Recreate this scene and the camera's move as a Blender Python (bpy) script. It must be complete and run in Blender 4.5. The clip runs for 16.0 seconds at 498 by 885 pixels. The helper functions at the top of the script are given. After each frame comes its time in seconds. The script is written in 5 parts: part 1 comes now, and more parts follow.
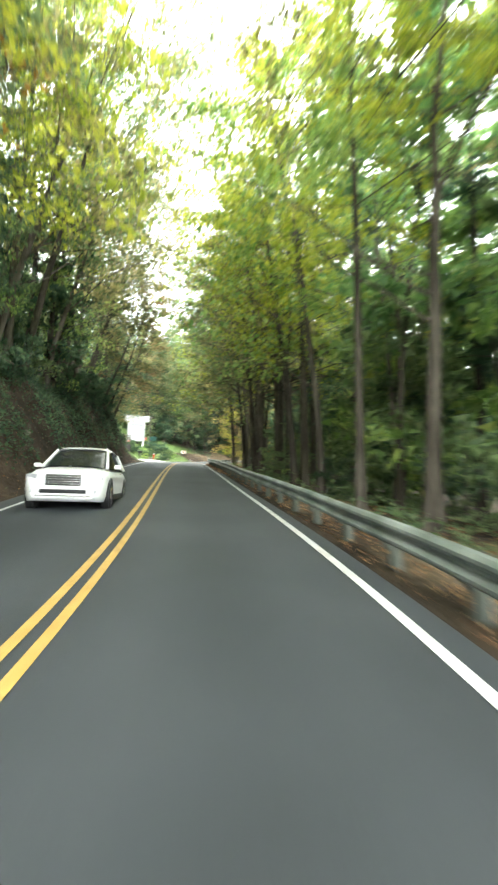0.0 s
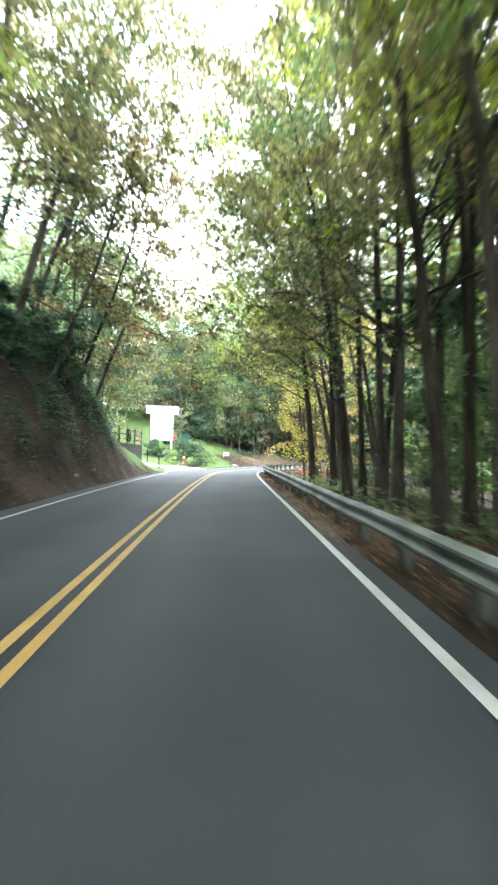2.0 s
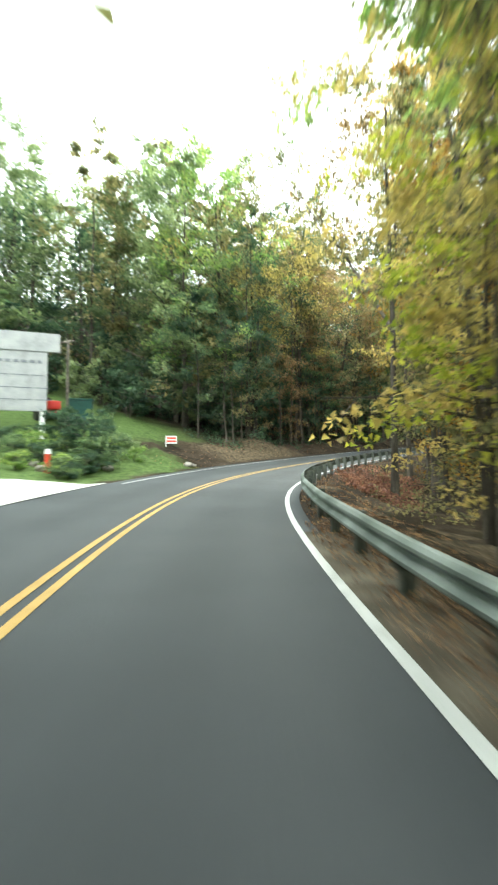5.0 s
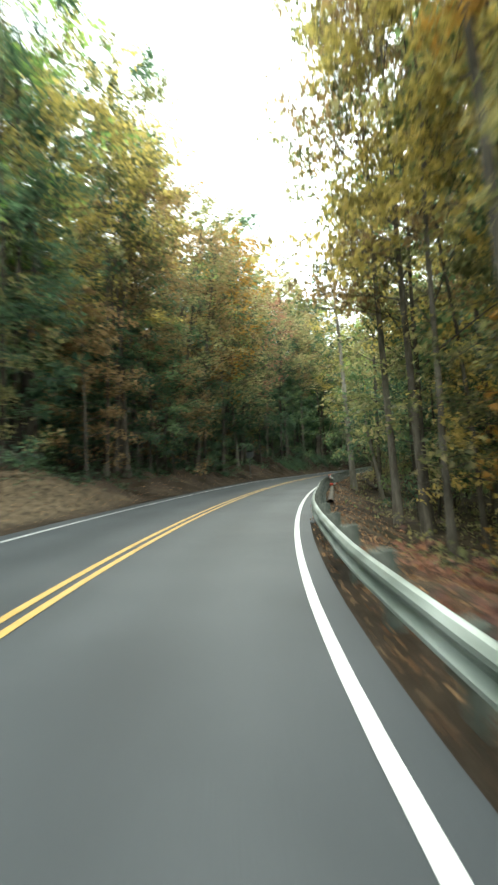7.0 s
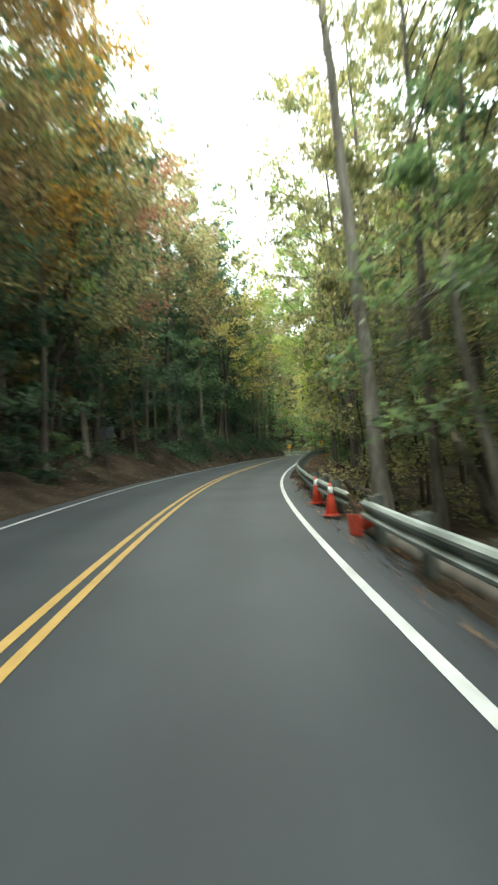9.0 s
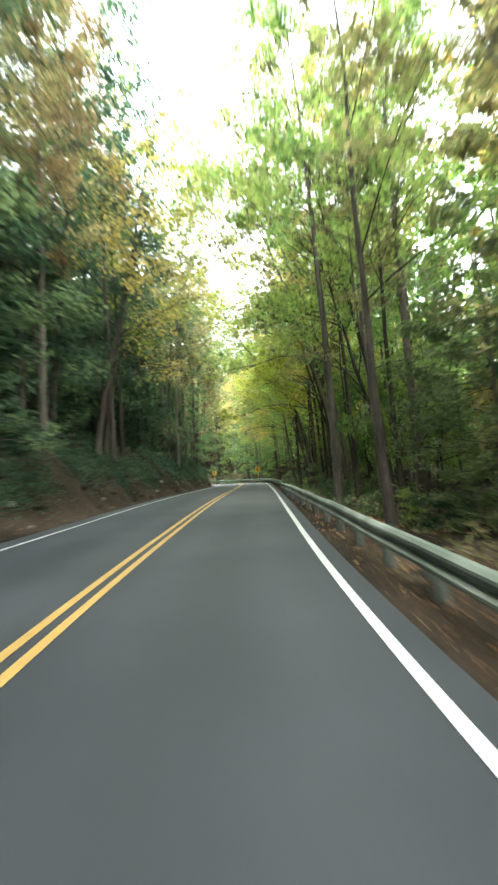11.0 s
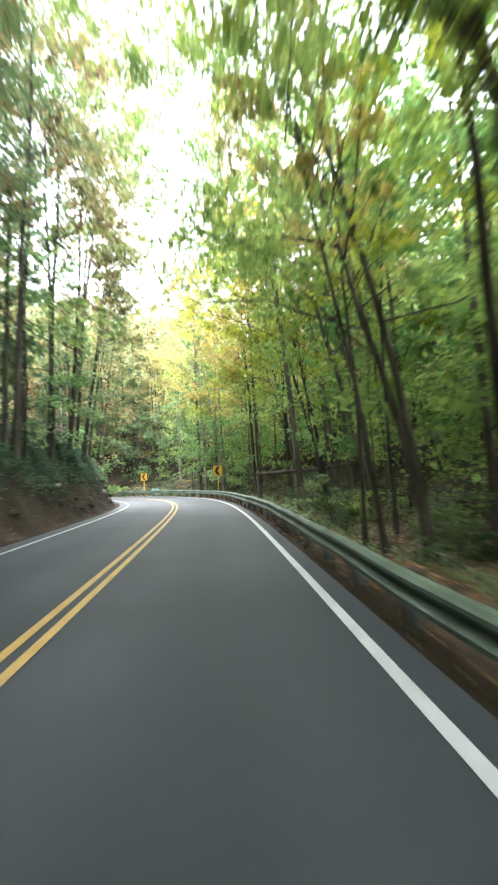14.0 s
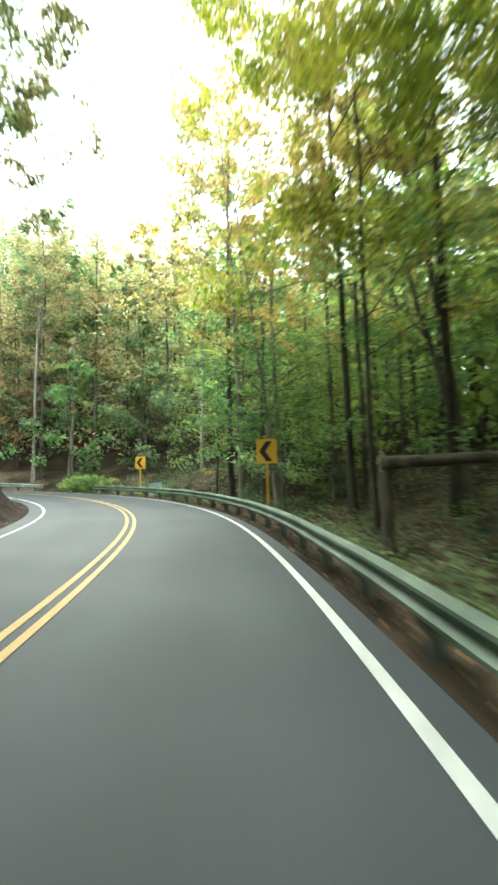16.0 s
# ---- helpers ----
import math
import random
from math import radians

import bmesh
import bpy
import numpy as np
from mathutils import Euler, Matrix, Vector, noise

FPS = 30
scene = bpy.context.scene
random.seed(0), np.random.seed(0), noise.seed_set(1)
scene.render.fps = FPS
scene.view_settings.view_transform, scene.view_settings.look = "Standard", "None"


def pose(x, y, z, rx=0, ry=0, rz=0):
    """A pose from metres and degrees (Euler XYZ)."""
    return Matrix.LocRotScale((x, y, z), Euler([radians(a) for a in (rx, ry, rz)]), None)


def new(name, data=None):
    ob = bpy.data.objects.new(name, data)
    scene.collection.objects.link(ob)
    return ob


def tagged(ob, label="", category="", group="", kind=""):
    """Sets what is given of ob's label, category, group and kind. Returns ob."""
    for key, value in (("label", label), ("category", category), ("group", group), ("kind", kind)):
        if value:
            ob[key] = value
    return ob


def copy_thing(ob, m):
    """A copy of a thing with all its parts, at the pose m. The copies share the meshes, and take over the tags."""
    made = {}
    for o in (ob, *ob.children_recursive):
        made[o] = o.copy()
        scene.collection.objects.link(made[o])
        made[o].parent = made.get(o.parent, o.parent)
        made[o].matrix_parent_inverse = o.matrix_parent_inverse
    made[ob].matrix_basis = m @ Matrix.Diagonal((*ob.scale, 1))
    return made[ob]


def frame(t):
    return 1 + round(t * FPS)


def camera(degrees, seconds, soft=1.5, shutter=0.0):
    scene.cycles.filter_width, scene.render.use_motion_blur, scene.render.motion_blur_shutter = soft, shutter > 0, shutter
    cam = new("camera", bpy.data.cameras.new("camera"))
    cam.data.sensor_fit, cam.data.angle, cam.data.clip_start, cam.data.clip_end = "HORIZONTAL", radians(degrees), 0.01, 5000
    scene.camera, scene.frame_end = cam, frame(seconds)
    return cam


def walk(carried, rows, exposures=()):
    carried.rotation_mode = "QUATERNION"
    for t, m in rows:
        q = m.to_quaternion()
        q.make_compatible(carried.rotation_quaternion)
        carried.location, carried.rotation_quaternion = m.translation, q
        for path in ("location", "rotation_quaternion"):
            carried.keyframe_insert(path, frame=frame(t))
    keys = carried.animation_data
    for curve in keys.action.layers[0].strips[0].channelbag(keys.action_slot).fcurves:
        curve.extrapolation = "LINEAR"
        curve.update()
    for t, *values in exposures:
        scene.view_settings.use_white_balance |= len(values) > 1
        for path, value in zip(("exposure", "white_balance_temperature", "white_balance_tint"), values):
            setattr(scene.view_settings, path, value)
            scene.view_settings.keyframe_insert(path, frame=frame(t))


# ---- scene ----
import collections
import itertools

# ---- camera ----
cam = camera(53.8, 16.0, soft=2.3, shutter=0.75)
walk(cam, [
    (0.0, pose(1.316, 4.940, 1.891, 94.99, -1.61, 1.33)),
    (0.5, pose(0.828, 10.695, 2.308, 94.69, -2.88, 5.89)),
    (1.0, pose(0.045, 16.382, 2.720, 94.91, -2.26, 7.60)),
    (1.5, pose(-0.866, 22.022, 3.136, 93.87, -1.41, 5.96)),
    (2.0, pose(-1.783, 27.615, 3.551, 94.81, -0.74, 6.78)),
    (2.5, pose(-2.628, 33.186, 3.961, 95.45, -0.30, 7.52)),
    (3.0, pose(-3.471, 38.675, 4.343, 94.56, 0.74, 9.70)),
    (3.5, pose(-4.317, 44.133, 4.701, 94.34, -0.63, 7.01)),
    (4.0, pose(-5.132, 49.645, 5.038, 93.86, -0.36, 5.60)),
    (4.5, pose(-5.873, 55.183, 5.358, 93.40, -0.07, 4.04)),
    (5.0, pose(-6.501, 60.768, 5.651, 92.95, 0.21, 1.90)),
    (5.5, pose(-6.920, 66.363, 5.918, 92.49, 0.50, -1.38)),
    (5.8, pose(-7.004, 69.729, 6.065, 92.22, 0.68, -4.20)),
    (6.0, pose(-6.969, 71.950, 6.158, 91.62, 1.50, -7.32)),
    (6.5, pose(-6.527, 77.398, 6.410, 94.07, 2.45, -14.14)),
    (7.0, pose(-5.434, 82.736, 6.690, 96.30, 3.02, -19.10)),
    (7.5, pose(-3.843, 88.118, 7.017, 97.12, 4.45, -23.47)),
    (8.0, pose(-1.690, 93.656, 7.382, 96.28, 4.99, -27.62)),
    (8.5, pose(0.789, 99.123, 7.751, 95.70, 4.69, -29.49)),
    (9.0, pose(3.512, 104.501, 8.116, 94.05, 4.42, -32.42)),
    (9.5, pose(6.537, 109.909, 8.485, 95.19, 4.89, -35.10)),
    (10.0, pose(9.998, 115.431, 8.866, 95.61, 4.44, -36.64)),
    (10.5, pose(13.867, 120.957, 9.257, 96.05, 4.20, -38.84)),
    (11.0, pose(18.167, 126.364, 9.677, 96.50, 3.97, -42.03)),
    (11.5, pose(22.888, 131.626, 10.124, 96.93, 3.73, -44.43)),
    (11.8, pose(25.831, 134.744, 10.401, 97.20, 3.59, -45.03)),
    (12.0, pose(27.815, 136.834, 10.590, 97.23, 3.97, -45.57)),
    (12.5, pose(32.699, 142.138, 11.025, 96.68, 2.89, -44.84)),
    (13.0, pose(37.550, 147.343, 11.406, 95.58, 2.30, -45.07)),
    (13.5, pose(42.357, 152.458, 11.735, 94.96, 3.05, -46.80)),
    (14.0, pose(47.157, 157.433, 12.047, 96.50, 3.53, -46.98)),
    (14.5, pose(51.808, 162.348, 12.353, 96.41, 2.23, -47.48)),
    (15.0, pose(56.193, 166.999, 12.641, 97.28, 2.25, -46.26)),
    (15.5, pose(60.415, 171.675, 12.911, 94.71, 0.86, -45.75)),
    (16.0, pose(64.521, 176.217, 13.160, 95.78, 1.14, -42.46)),
], exposures=[(0.0, 3.3, 6500, 4), (0.8, 3.55, 6300, 5), (1.6, 3.78, 5800, 11), (2.8, 3.5, 6050, 7), (3.6, 2.95, 6200, 1), (6.0, 2.32, 6400, -3), (8.3, 2.05, 6400, -3), (9.5, 2.42, 6350, -2), (12.0, 3.12, 6230, 5), (13.0, 3.36, 5920, 9), (14.0, 3.25, 5950, 11), (15.0, 2.92, 6130, 4), (16.0, 2.6, 6250, -4)])

# ---- world and sun: a bright overcast autumn sky ----
SUN_UP, SUN_TURN = radians(48), radians(200)
world = bpy.data.worlds.new("overcast_sky")
scene.world = world
world.use_nodes = True
wn, wl = world.node_tree.nodes, world.node_tree.links
sky = wn.new("ShaderNodeTexSky")
sky.sky_type, sky.sun_disc = "NISHITA", False
sky.sun_elevation, sky.sun_rotation, sky.dust_density = SUN_UP, SUN_TURN, 3.0
grey = wn.new("ShaderNodeHueSaturation")
grey.inputs["Saturation"].default_value = 0.22
cloud = wn.new("ShaderNodeMix")
cloud.data_type = "RGBA"
cloud.inputs[0].default_value = 0.55
cloud.inputs[7].default_value = (9.2, 9.6, 9.6, 1)
wl.new(sky.outputs[0], grey.inputs["Color"])
wl.new(grey.outputs[0], cloud.inputs[6])
wl.new(cloud.outputs[2], wn["Background"].inputs[0])
wn["Background"].inputs[1].default_value = 0.15
sun_data = bpy.data.lights.new("sun", "SUN")
sun_data.energy, sun_data.angle, sun_data.color = 0.9, radians(22), (1.0, 0.96, 0.9)
sun = new("sun", sun_data)
sun.matrix_world = Matrix.Translation((0, 80, 90)) @ Euler((math.pi / 2 - SUN_UP, 0, math.pi - SUN_TURN + math.pi)).to_matrix().to_4x4()

# ---- the road's line: turn, grade and crossfall along it ----
LANE, EDGE_L, EDGE_R = 3.155, 3.7, 3.5
TURN = [-0.0061, 0.0012, 0.0158, 0.0053, -0.0002, -0.0006, -0.0007, -0.0008, -0.0013, -0.0043, -0.0118, -0.024, -0.022, -0.0101, -0.0062, -0.0048, -0.0054, -0.0072, -0.0102, -0.0053, -0.0005, -0.001, 0.0009, 0.0001, 0.0005, 0.0012, 0.0035, 0.0064, 0.0125, 0.0244, 0.0289, 0.0307, 0.0315, 0.0318, 0.032]
GRADE = [0.0711, 0.0734, 0.0748, 0.0602, 0.043, 0.0594, 0.0593, 0.0585, 0.0627, 0.0442, 0.0438, 0.0367, 0.047, 0.0443, 0.0423]
FALL = [-0.0226, -0.0244, -0.009, 0.0073, 0.0125, 0.0416, 0.0439, 0.0542, 0.0255, 0.0241, 0.0098, 0.0004, -0.0115, -0.005, -0.0026]
S_FROM, S_TO = -30.0, 264.0
SS = np.arange(-10, 268, 1.0)
_turn = np.cumsum(np.interp(SS, -10 + 8.0 * np.arange(len(TURN)), TURN))
_turn -= _turn[10]
_x, _y = np.cumsum(-np.sin(_turn)), np.cumsum(np.cos(_turn))
_z = np.cumsum(np.interp(SS, -10 + 20.0 * np.arange(len(GRADE)), GRADE))
_x, _y, _z = _x - _x[10], _y - _y[10], _z - _z[10]
_fall = np.interp(SS, -10 + 20.0 * np.arange(len(FALL)), FALL)
# a straight run-up behind the first view
back = np.arange(-60, -10, 1.0)
_x = np.concatenate([_x[0] - np.sin(_turn[0]) * (back + 10), _x])
_y = np.concatenate([_y[0] + np.cos(_turn[0]) * (back + 10), _y])
_z = np.concatenate([_z[0] + 0.07 * (back + 10), _z])
_fall = np.concatenate([np.full(50, _fall[0]), _fall])
_turn = np.concatenate([np.full(50, _turn[0]), _turn])
SS = np.concatenate([back, SS])


def place(s, o, h=0.0):
    """World points from the way along the road, the way to its right and the height over its surface (arrays)."""
    s, o, h = np.broadcast_arrays(np.asarray(s, float), o, h)
    a = np.interp(s, SS, _turn)
    x = np.interp(s, SS, _x) + o * np.cos(a)
    y = np.interp(s, SS, _y) + o * np.sin(a)
    z = np.interp(s, SS, _z) - np.clip(o, -5, 5) * np.interp(s, SS, _fall) + h
    return np.stack([x, y, z], -1)


def heading(s):
    return float(np.interp(s, SS, _turn))


def nearest(x, y):
    """The way along and to the right of the road for world points."""
    x, y = np.asarray(x, float).ravel(), np.asarray(y, float).ravel()
    s, o = np.empty(len(x)), np.empty(len(x))
    for i in range(0, len(x), 4000):
        dx, dy = x[i:i + 4000, None] - _x, y[i:i + 4000, None] - _y
        j = (dx * dx + dy * dy).argmin(1)
        r = np.arange(len(j))
        c, sn = np.cos(_turn[j]), np.sin(_turn[j])
        s[i:i + 4000] = SS[j] + dy[r, j] * c - dx[r, j] * sn
        side = np.sign(dx[r, j] * c + dy[r, j] * sn)
        o[i:i + 4000] = side * np.hypot(dx[r, j], dy[r, j])
    return np.clip(s, -60, 266), o


def ripple(x, y, size, seed=0.0):
    """Smooth bumps between -1 and 1 for arrays."""
    x, y = x / size, y / size
    return (np.sin(x * 1.7 + seed) * np.cos(y * 1.3 - seed) + 0.6 * np.sin(x * 3.1 - y * 2.3 + seed * 2) + 0.4 * np.cos(x * 5.3 + y * 4.7 + seed * 3)) / 2.0


# side slopes: (way along, bank height, bank width, slope above it) and (way along, drop behind the rail, slope beyond it)
LEFT = np.array([(-60, 3.2, 3.0, .5), (10, 4.0, 3.6, .5), (44, 4.5, 3.0, .4), (52, 5.1, 2.6, .35), (54.5, 4.7, 2.5, .25), (57, 3.0, 2.6, .15), (60, 2.1, 2.6, .12), (63, 1.4, 2.4, .12), (66, .12, 4.0, .10), (80, .35, 4.0, .22), (88, 1.0, 3.6, .33), (100, 1.1, 3.2, .34), (130, .9, 3.0, .3), (146, 1.5, 2.4, .5), (156, 1.9, 2.2, .6), (190, 2.1, 1.9, .6), (205, 2.3, 1.6, .6), (216, 2.3, 1.4, .5), (223, 1.4, 1.6, .45), (232, 1.2, 2.0, .4), (266, .8, 2.5, .3)])
RIGHT = np.array([(-60, .5, -.12), (50, .5, -.10), (66, .8, -.12), (80, 1.1, -.16), (120, 1.2, -.16), (146, .9, -.02), (175, .95, .06), (200, 1.15, .1), (211, 1.1, .2), (222, .7, .32), (236, .4, .4), (266, .3, .42)])


def ground_height(s, o):
    """Height of the land over the road's surface."""
    s, o = np.broadcast_arrays(np.asarray(s, float), o)
    hb, wb, m = (np.interp(s, LEFT[:, 0], LEFT[:, k]) for k in (1, 2, 3))
    u = np.maximum(-o - EDGE_L, 0)
    k = np.clip((u - 0.35) / wb, 0, 1)
    left = hb * (k * k * (3 - 2 * k)) ** 0.8 + m * 70 * (1 - np.exp(-np.maximum(u - wb, 0) / 70)) + .32 * np.clip(u - 17, 0, 60)
    dr, mr = (np.interp(s, RIGHT[:, 0], RIGHT[:, k]) for k in (1, 2))
    v = np.maximum(o - EDGE_R - 0.75, 0)
    q = np.clip(v / 3.0, 0, 1)
    right = -dr * q * q * (3 - 2 * q) + mr * 60 * (1 - np.exp(-np.maximum(v - 3, 0) / 60))
    return np.where(o < 0, left, right)


def rough(s, o):
    """Unevenness of the land, nothing near the asphalt."""
    far = np.clip((np.maximum(-o - EDGE_L, o - EDGE_R) - 0.2) / 2.5, 0, 1)
    lawn = np.where((o < 0) & (s > 58) & (s < 84), 0.25, 1.0)
    bank = np.where((o < 0) & (o > -8.5), np.where(s > 138, 3.0, 2.0), 1.0)
    clods = np.where((o < -4.0) & (o > -8.5) & ((s > 138) | (s < 57)), np.clip((-o - 4.0) / .8, 0, 1) * (8.5 + o) / 4.5, 0)
    ledge = ripple(s * .45, o, .55, 7.0)
    fine = .10 * ripple(s, o, .23, 3.0) + .14 * np.abs(ledge) + .09 * ripple(s, o, .41, 8.0)
    return clods * fine + far * lawn * bank * (0.16 * ripple(s, o, 1.3, 1.0) + 0.10 * ripple(s, o, 0.5, 4.0) + 0.3 * ripple(s, o, 5.0, 2.0))


def land(x, y):
    s, o = nearest(x, y)
    base = np.interp(s, SS, _z) - np.clip(o, -5, 5) * np.interp(s, SS, _fall)
    ahead = np.clip((np.asarray(y, float).ravel() - 226) / 40, 0, 1.8) * 13 * np.clip((np.abs(o) - 15) / 14, 0, 1)
    return base + ground_height(s, o) + rough(s, o) + ahead


def spot(s, o, h=0.0):
    """A world point on the land at that place of the road."""
    p = place(s, o)
    return Vector((p[0], p[1], float(land(p[0], p[1])[0]) + h))


# ---- materials ----
def material(name, colours, rough_=0.8, metal=0.0, scale=4.0, bump=0.3, fine=40.0, stretch=(1, 1, 1), spec=0.3, by_object=0.0, by_piece=0.0, space="Object"):
    """Two scales of noise between the given colours, with fine relief."""
    mat = bpy.data.materials.new(name)
    mat.use_nodes = True
    n, l = mat.node_tree.nodes, mat.node_tree.links
    b = n["Principled BSDF"]
    b.inputs["Roughness"].default_value, b.inputs["Metallic"].default_value = rough_, metal
    b.inputs["Specular IOR Level"].default_value = spec
    co = n.new("ShaderNodeTexCoord")
    mp = n.new("ShaderNodeMapping")
    mp.inputs["Scale"].default_value = stretch
    l.new(co.outputs[space], mp.inputs[0])
    big, small = n.new("ShaderNodeTexNoise"), n.new("ShaderNodeTexNoise")
    big.inputs["Scale"].default_value, big.inputs["Detail"].default_value = scale, 6
    small.inputs["Scale"].default_value, small.inputs["Detail"].default_value = fine, 3
    l.new(mp.outputs[0], big.inputs["Vector"])
    l.new(mp.outputs[0], small.inputs["Vector"])
    add = n.new("ShaderNodeMath")
    add.operation = "MULTIPLY_ADD"
    add.inputs[1].default_value, add.inputs[2].default_value = 0.45, -0.22
    l.new(small.outputs[0], add.inputs[0])
    tot = n.new("ShaderNodeMath")
    l.new(big.outputs[0], tot.inputs[0])
    l.new(add.outputs[0], tot.inputs[1])
    last = tot.outputs[0]
    for amount, node, out in ((by_object, "ShaderNodeObjectInfo", "Random"), (by_piece, "ShaderNodeNewGeometry", "Random Per Island")):
        if amount:
            src, mad, more = n.new(node), n.new("ShaderNodeMath"), n.new("ShaderNodeMath")
            mad.operation = "MULTIPLY_ADD"
            mad.inputs[1].default_value, mad.inputs[2].default_value = amount, -amount / 2
            l.new(src.outputs[out], mad.inputs[0])
            l.new(last, more.inputs[0])
            l.new(mad.outputs[0], more.inputs[1])
            last = more.outputs[0]
    ramp = n.new("ShaderNodeValToRGB")
    e = ramp.color_ramp.elements
    while len(e) < len(colours):
        e.new(0.5)
    for i, c in enumerate(colours):
        e[i].position = 0.28 + 0.44 * i / max(len(colours) - 1, 1)
        e[i].color = (*c, 1)
    l.new(last, ramp.inputs[0])
    l.new(ramp.outputs[0], b.inputs["Base Color"])
    if bump:
        bp = n.new("ShaderNodeBump")
        bp.inputs["Strength"].default_value, bp.inputs["Distance"].default_value = bump, 0.02
        l.new(tot.outputs[0], bp.inputs["Height"])
        l.new(bp.outputs[0], b.inputs["Normal"])
    return mat


def leaf_material(name, colours, glow=0.6):
    """Thin leaves: part of the light comes through."""
    mat = material(name, colours, 0.55, scale=0.35, fine=3.0, bump=0, spec=0.25, by_object=0.16, by_piece=0.42, space="Object")
    n, l = mat.node_tree.nodes, mat.node_tree.links
    ramp = next(k for k in n if k.type == "VALTORGB")
    thin, mix = n.new("ShaderNodeBsdfTranslucent"), n.new("ShaderNodeMixShader")
    mix.inputs[0].default_value = glow
    glowing = n.new("ShaderNodeMix")
    glowing.data_type, glowing.blend_type = "RGBA", "MULTIPLY"
    glowing.inputs[0].default_value, glowing.inputs[7].default_value = 1.0, (1.5, 1.55, 1.15, 1)
    l.new(ramp.outputs[0], glowing.inputs[6])
    l.new(glowing.outputs[2], thin.inputs[0])
    l.new(n["Principled BSDF"].outputs[0], mix.inputs[1])
    l.new(thin.outputs[0], mix.inputs[2])
    l.new(mix.outputs[0], n["Material Output"].inputs[0])
    return mat


ASPHALT = material("asphalt", [(.025, .029, .033), (.034, .039, .044), (.046, .051, .057)], 0.68, scale=0.35, fine=60, bump=0.3, spec=0.3)
WHITE_LINE = material("white_road_paint", [(.36, .36, .35), (.50, .50, .49), (.58, .58, .57)], 0.6, scale=6, fine=50, bump=0.2)
YELLOW_LINE = material("yellow_road_paint", [(.30, .185, .05), (.42, .265, .075), (.48, .32, .11)], 0.6, scale=6, fine=50, bump=0.2)
BARK = material("bark", [(.034, .029, .023), (.074, .064, .052), (.135, .118, .097)], 0.9, scale=3, fine=18, bump=0.9, stretch=(1, 1, .22), spec=.15, by_object=.35)
MID_BARK = material("grey_brown_bark", [(.055, .047, .038), (.115, .1, .082), (.19, .168, .138)], 0.9, scale=3, fine=17, bump=0.9, stretch=(1, 1, .22), spec=.15, by_object=.2)
PALE_BARK = material("pale_bark", [(.10, .088, .07), (.19, .17, .14), (.30, .275, .235)], 0.9, scale=3, fine=16, bump=0.8, stretch=(1, 1, .25), spec=.15, by_object=.2)
STEEL = material("weathered_galvanised_steel", [(.08, .10, .085), (.17, .195, .175), (.31, .34, .32)], 0.55, metal=.35, scale=1.2, fine=22, bump=0.1, spec=.5)
GREEN_STEEL = material("algae_stained_galvanised_steel", [(.03, .055, .03), (.07, .11, .065), (.15, .2, .14)], 0.65, metal=.15, scale=0.9, fine=18, bump=0.1, spec=.5)
MOSSY_STEEL = material("grey_green_galvanised_steel", [(.07, .10, .07), (.15, .18, .145), (.29, .32, .28)], 0.6, metal=.2, scale=1.0, fine=20, bump=0.1, spec=.5)
POST_WOOD = material("weathered_post_wood", [(.04, .05, .045), (.09, .10, .085), (.16, .165, .15)], 0.9, scale=4, fine=30, bump=0.5, stretch=(1, 1, .3))
LEAVES = {
    "green": leaf_material("green_leaves", [(.067, .105, .061), (.117, .168, .091), (.189, .237, .133)]),
    "bright": leaf_material("bright_green_leaves", [(.096, .182, .085), (.162, .265, .120), (.274, .373, .180)]),
    "dark": leaf_material("dark_green_leaves", [(.029, .057, .044), (.058, .097, .066), (.097, .143, .093)]),
    "lime": leaf_material("yellow_green_leaves", [(.118, .195, .071), (.214, .298, .108), (.371, .411, .158)]),
    "gold": leaf_material("golden_green_leaves", [(.135, .175, .03), (.25, .285, .045), (.42, .40, .075)]),
    "yellow": leaf_material("yellow_leaves", [(.210, .177, .073), (.371, .293, .109), (.539, .401, .168)]),
    "rust": leaf_material("rust_orange_leaves", [(.104, .082, .051), (.189, .129, .076), (.295, .193, .114)]),
    "red": leaf_material("red_brown_leaves", [(.112, .057, .049), (.222, .104, .084), (.347, .179, .141)]),
    "orange": leaf_material("orange_gold_leaves", [(.15, .085, .025), (.28, .15, .04), (.42, .24, .07)]),
    # grey-green foliage; its paleness also stands in for haze on far woods
    "sage": leaf_material("grey_green_haze_leaves", [(.085, .12, .068), (.15, .19, .105), (.23, .265, .155)]),
    "olive": leaf_material("olive_brown_leaves", [(.072, .082, .047), (.153, .152, .080), (.276, .231, .130)]),
    "pale": leaf_material("pale_turning_leaves", [(.135, .154, .076), (.257, .243, .135), (.396, .313, .200)]),
}
LITTER = material("fallen_leaves", [(.07, .032, .015), (.20, .095, .04), (.40, .24, .12)], 0.85, scale=2, fine=12, bump=0, by_piece=.5)


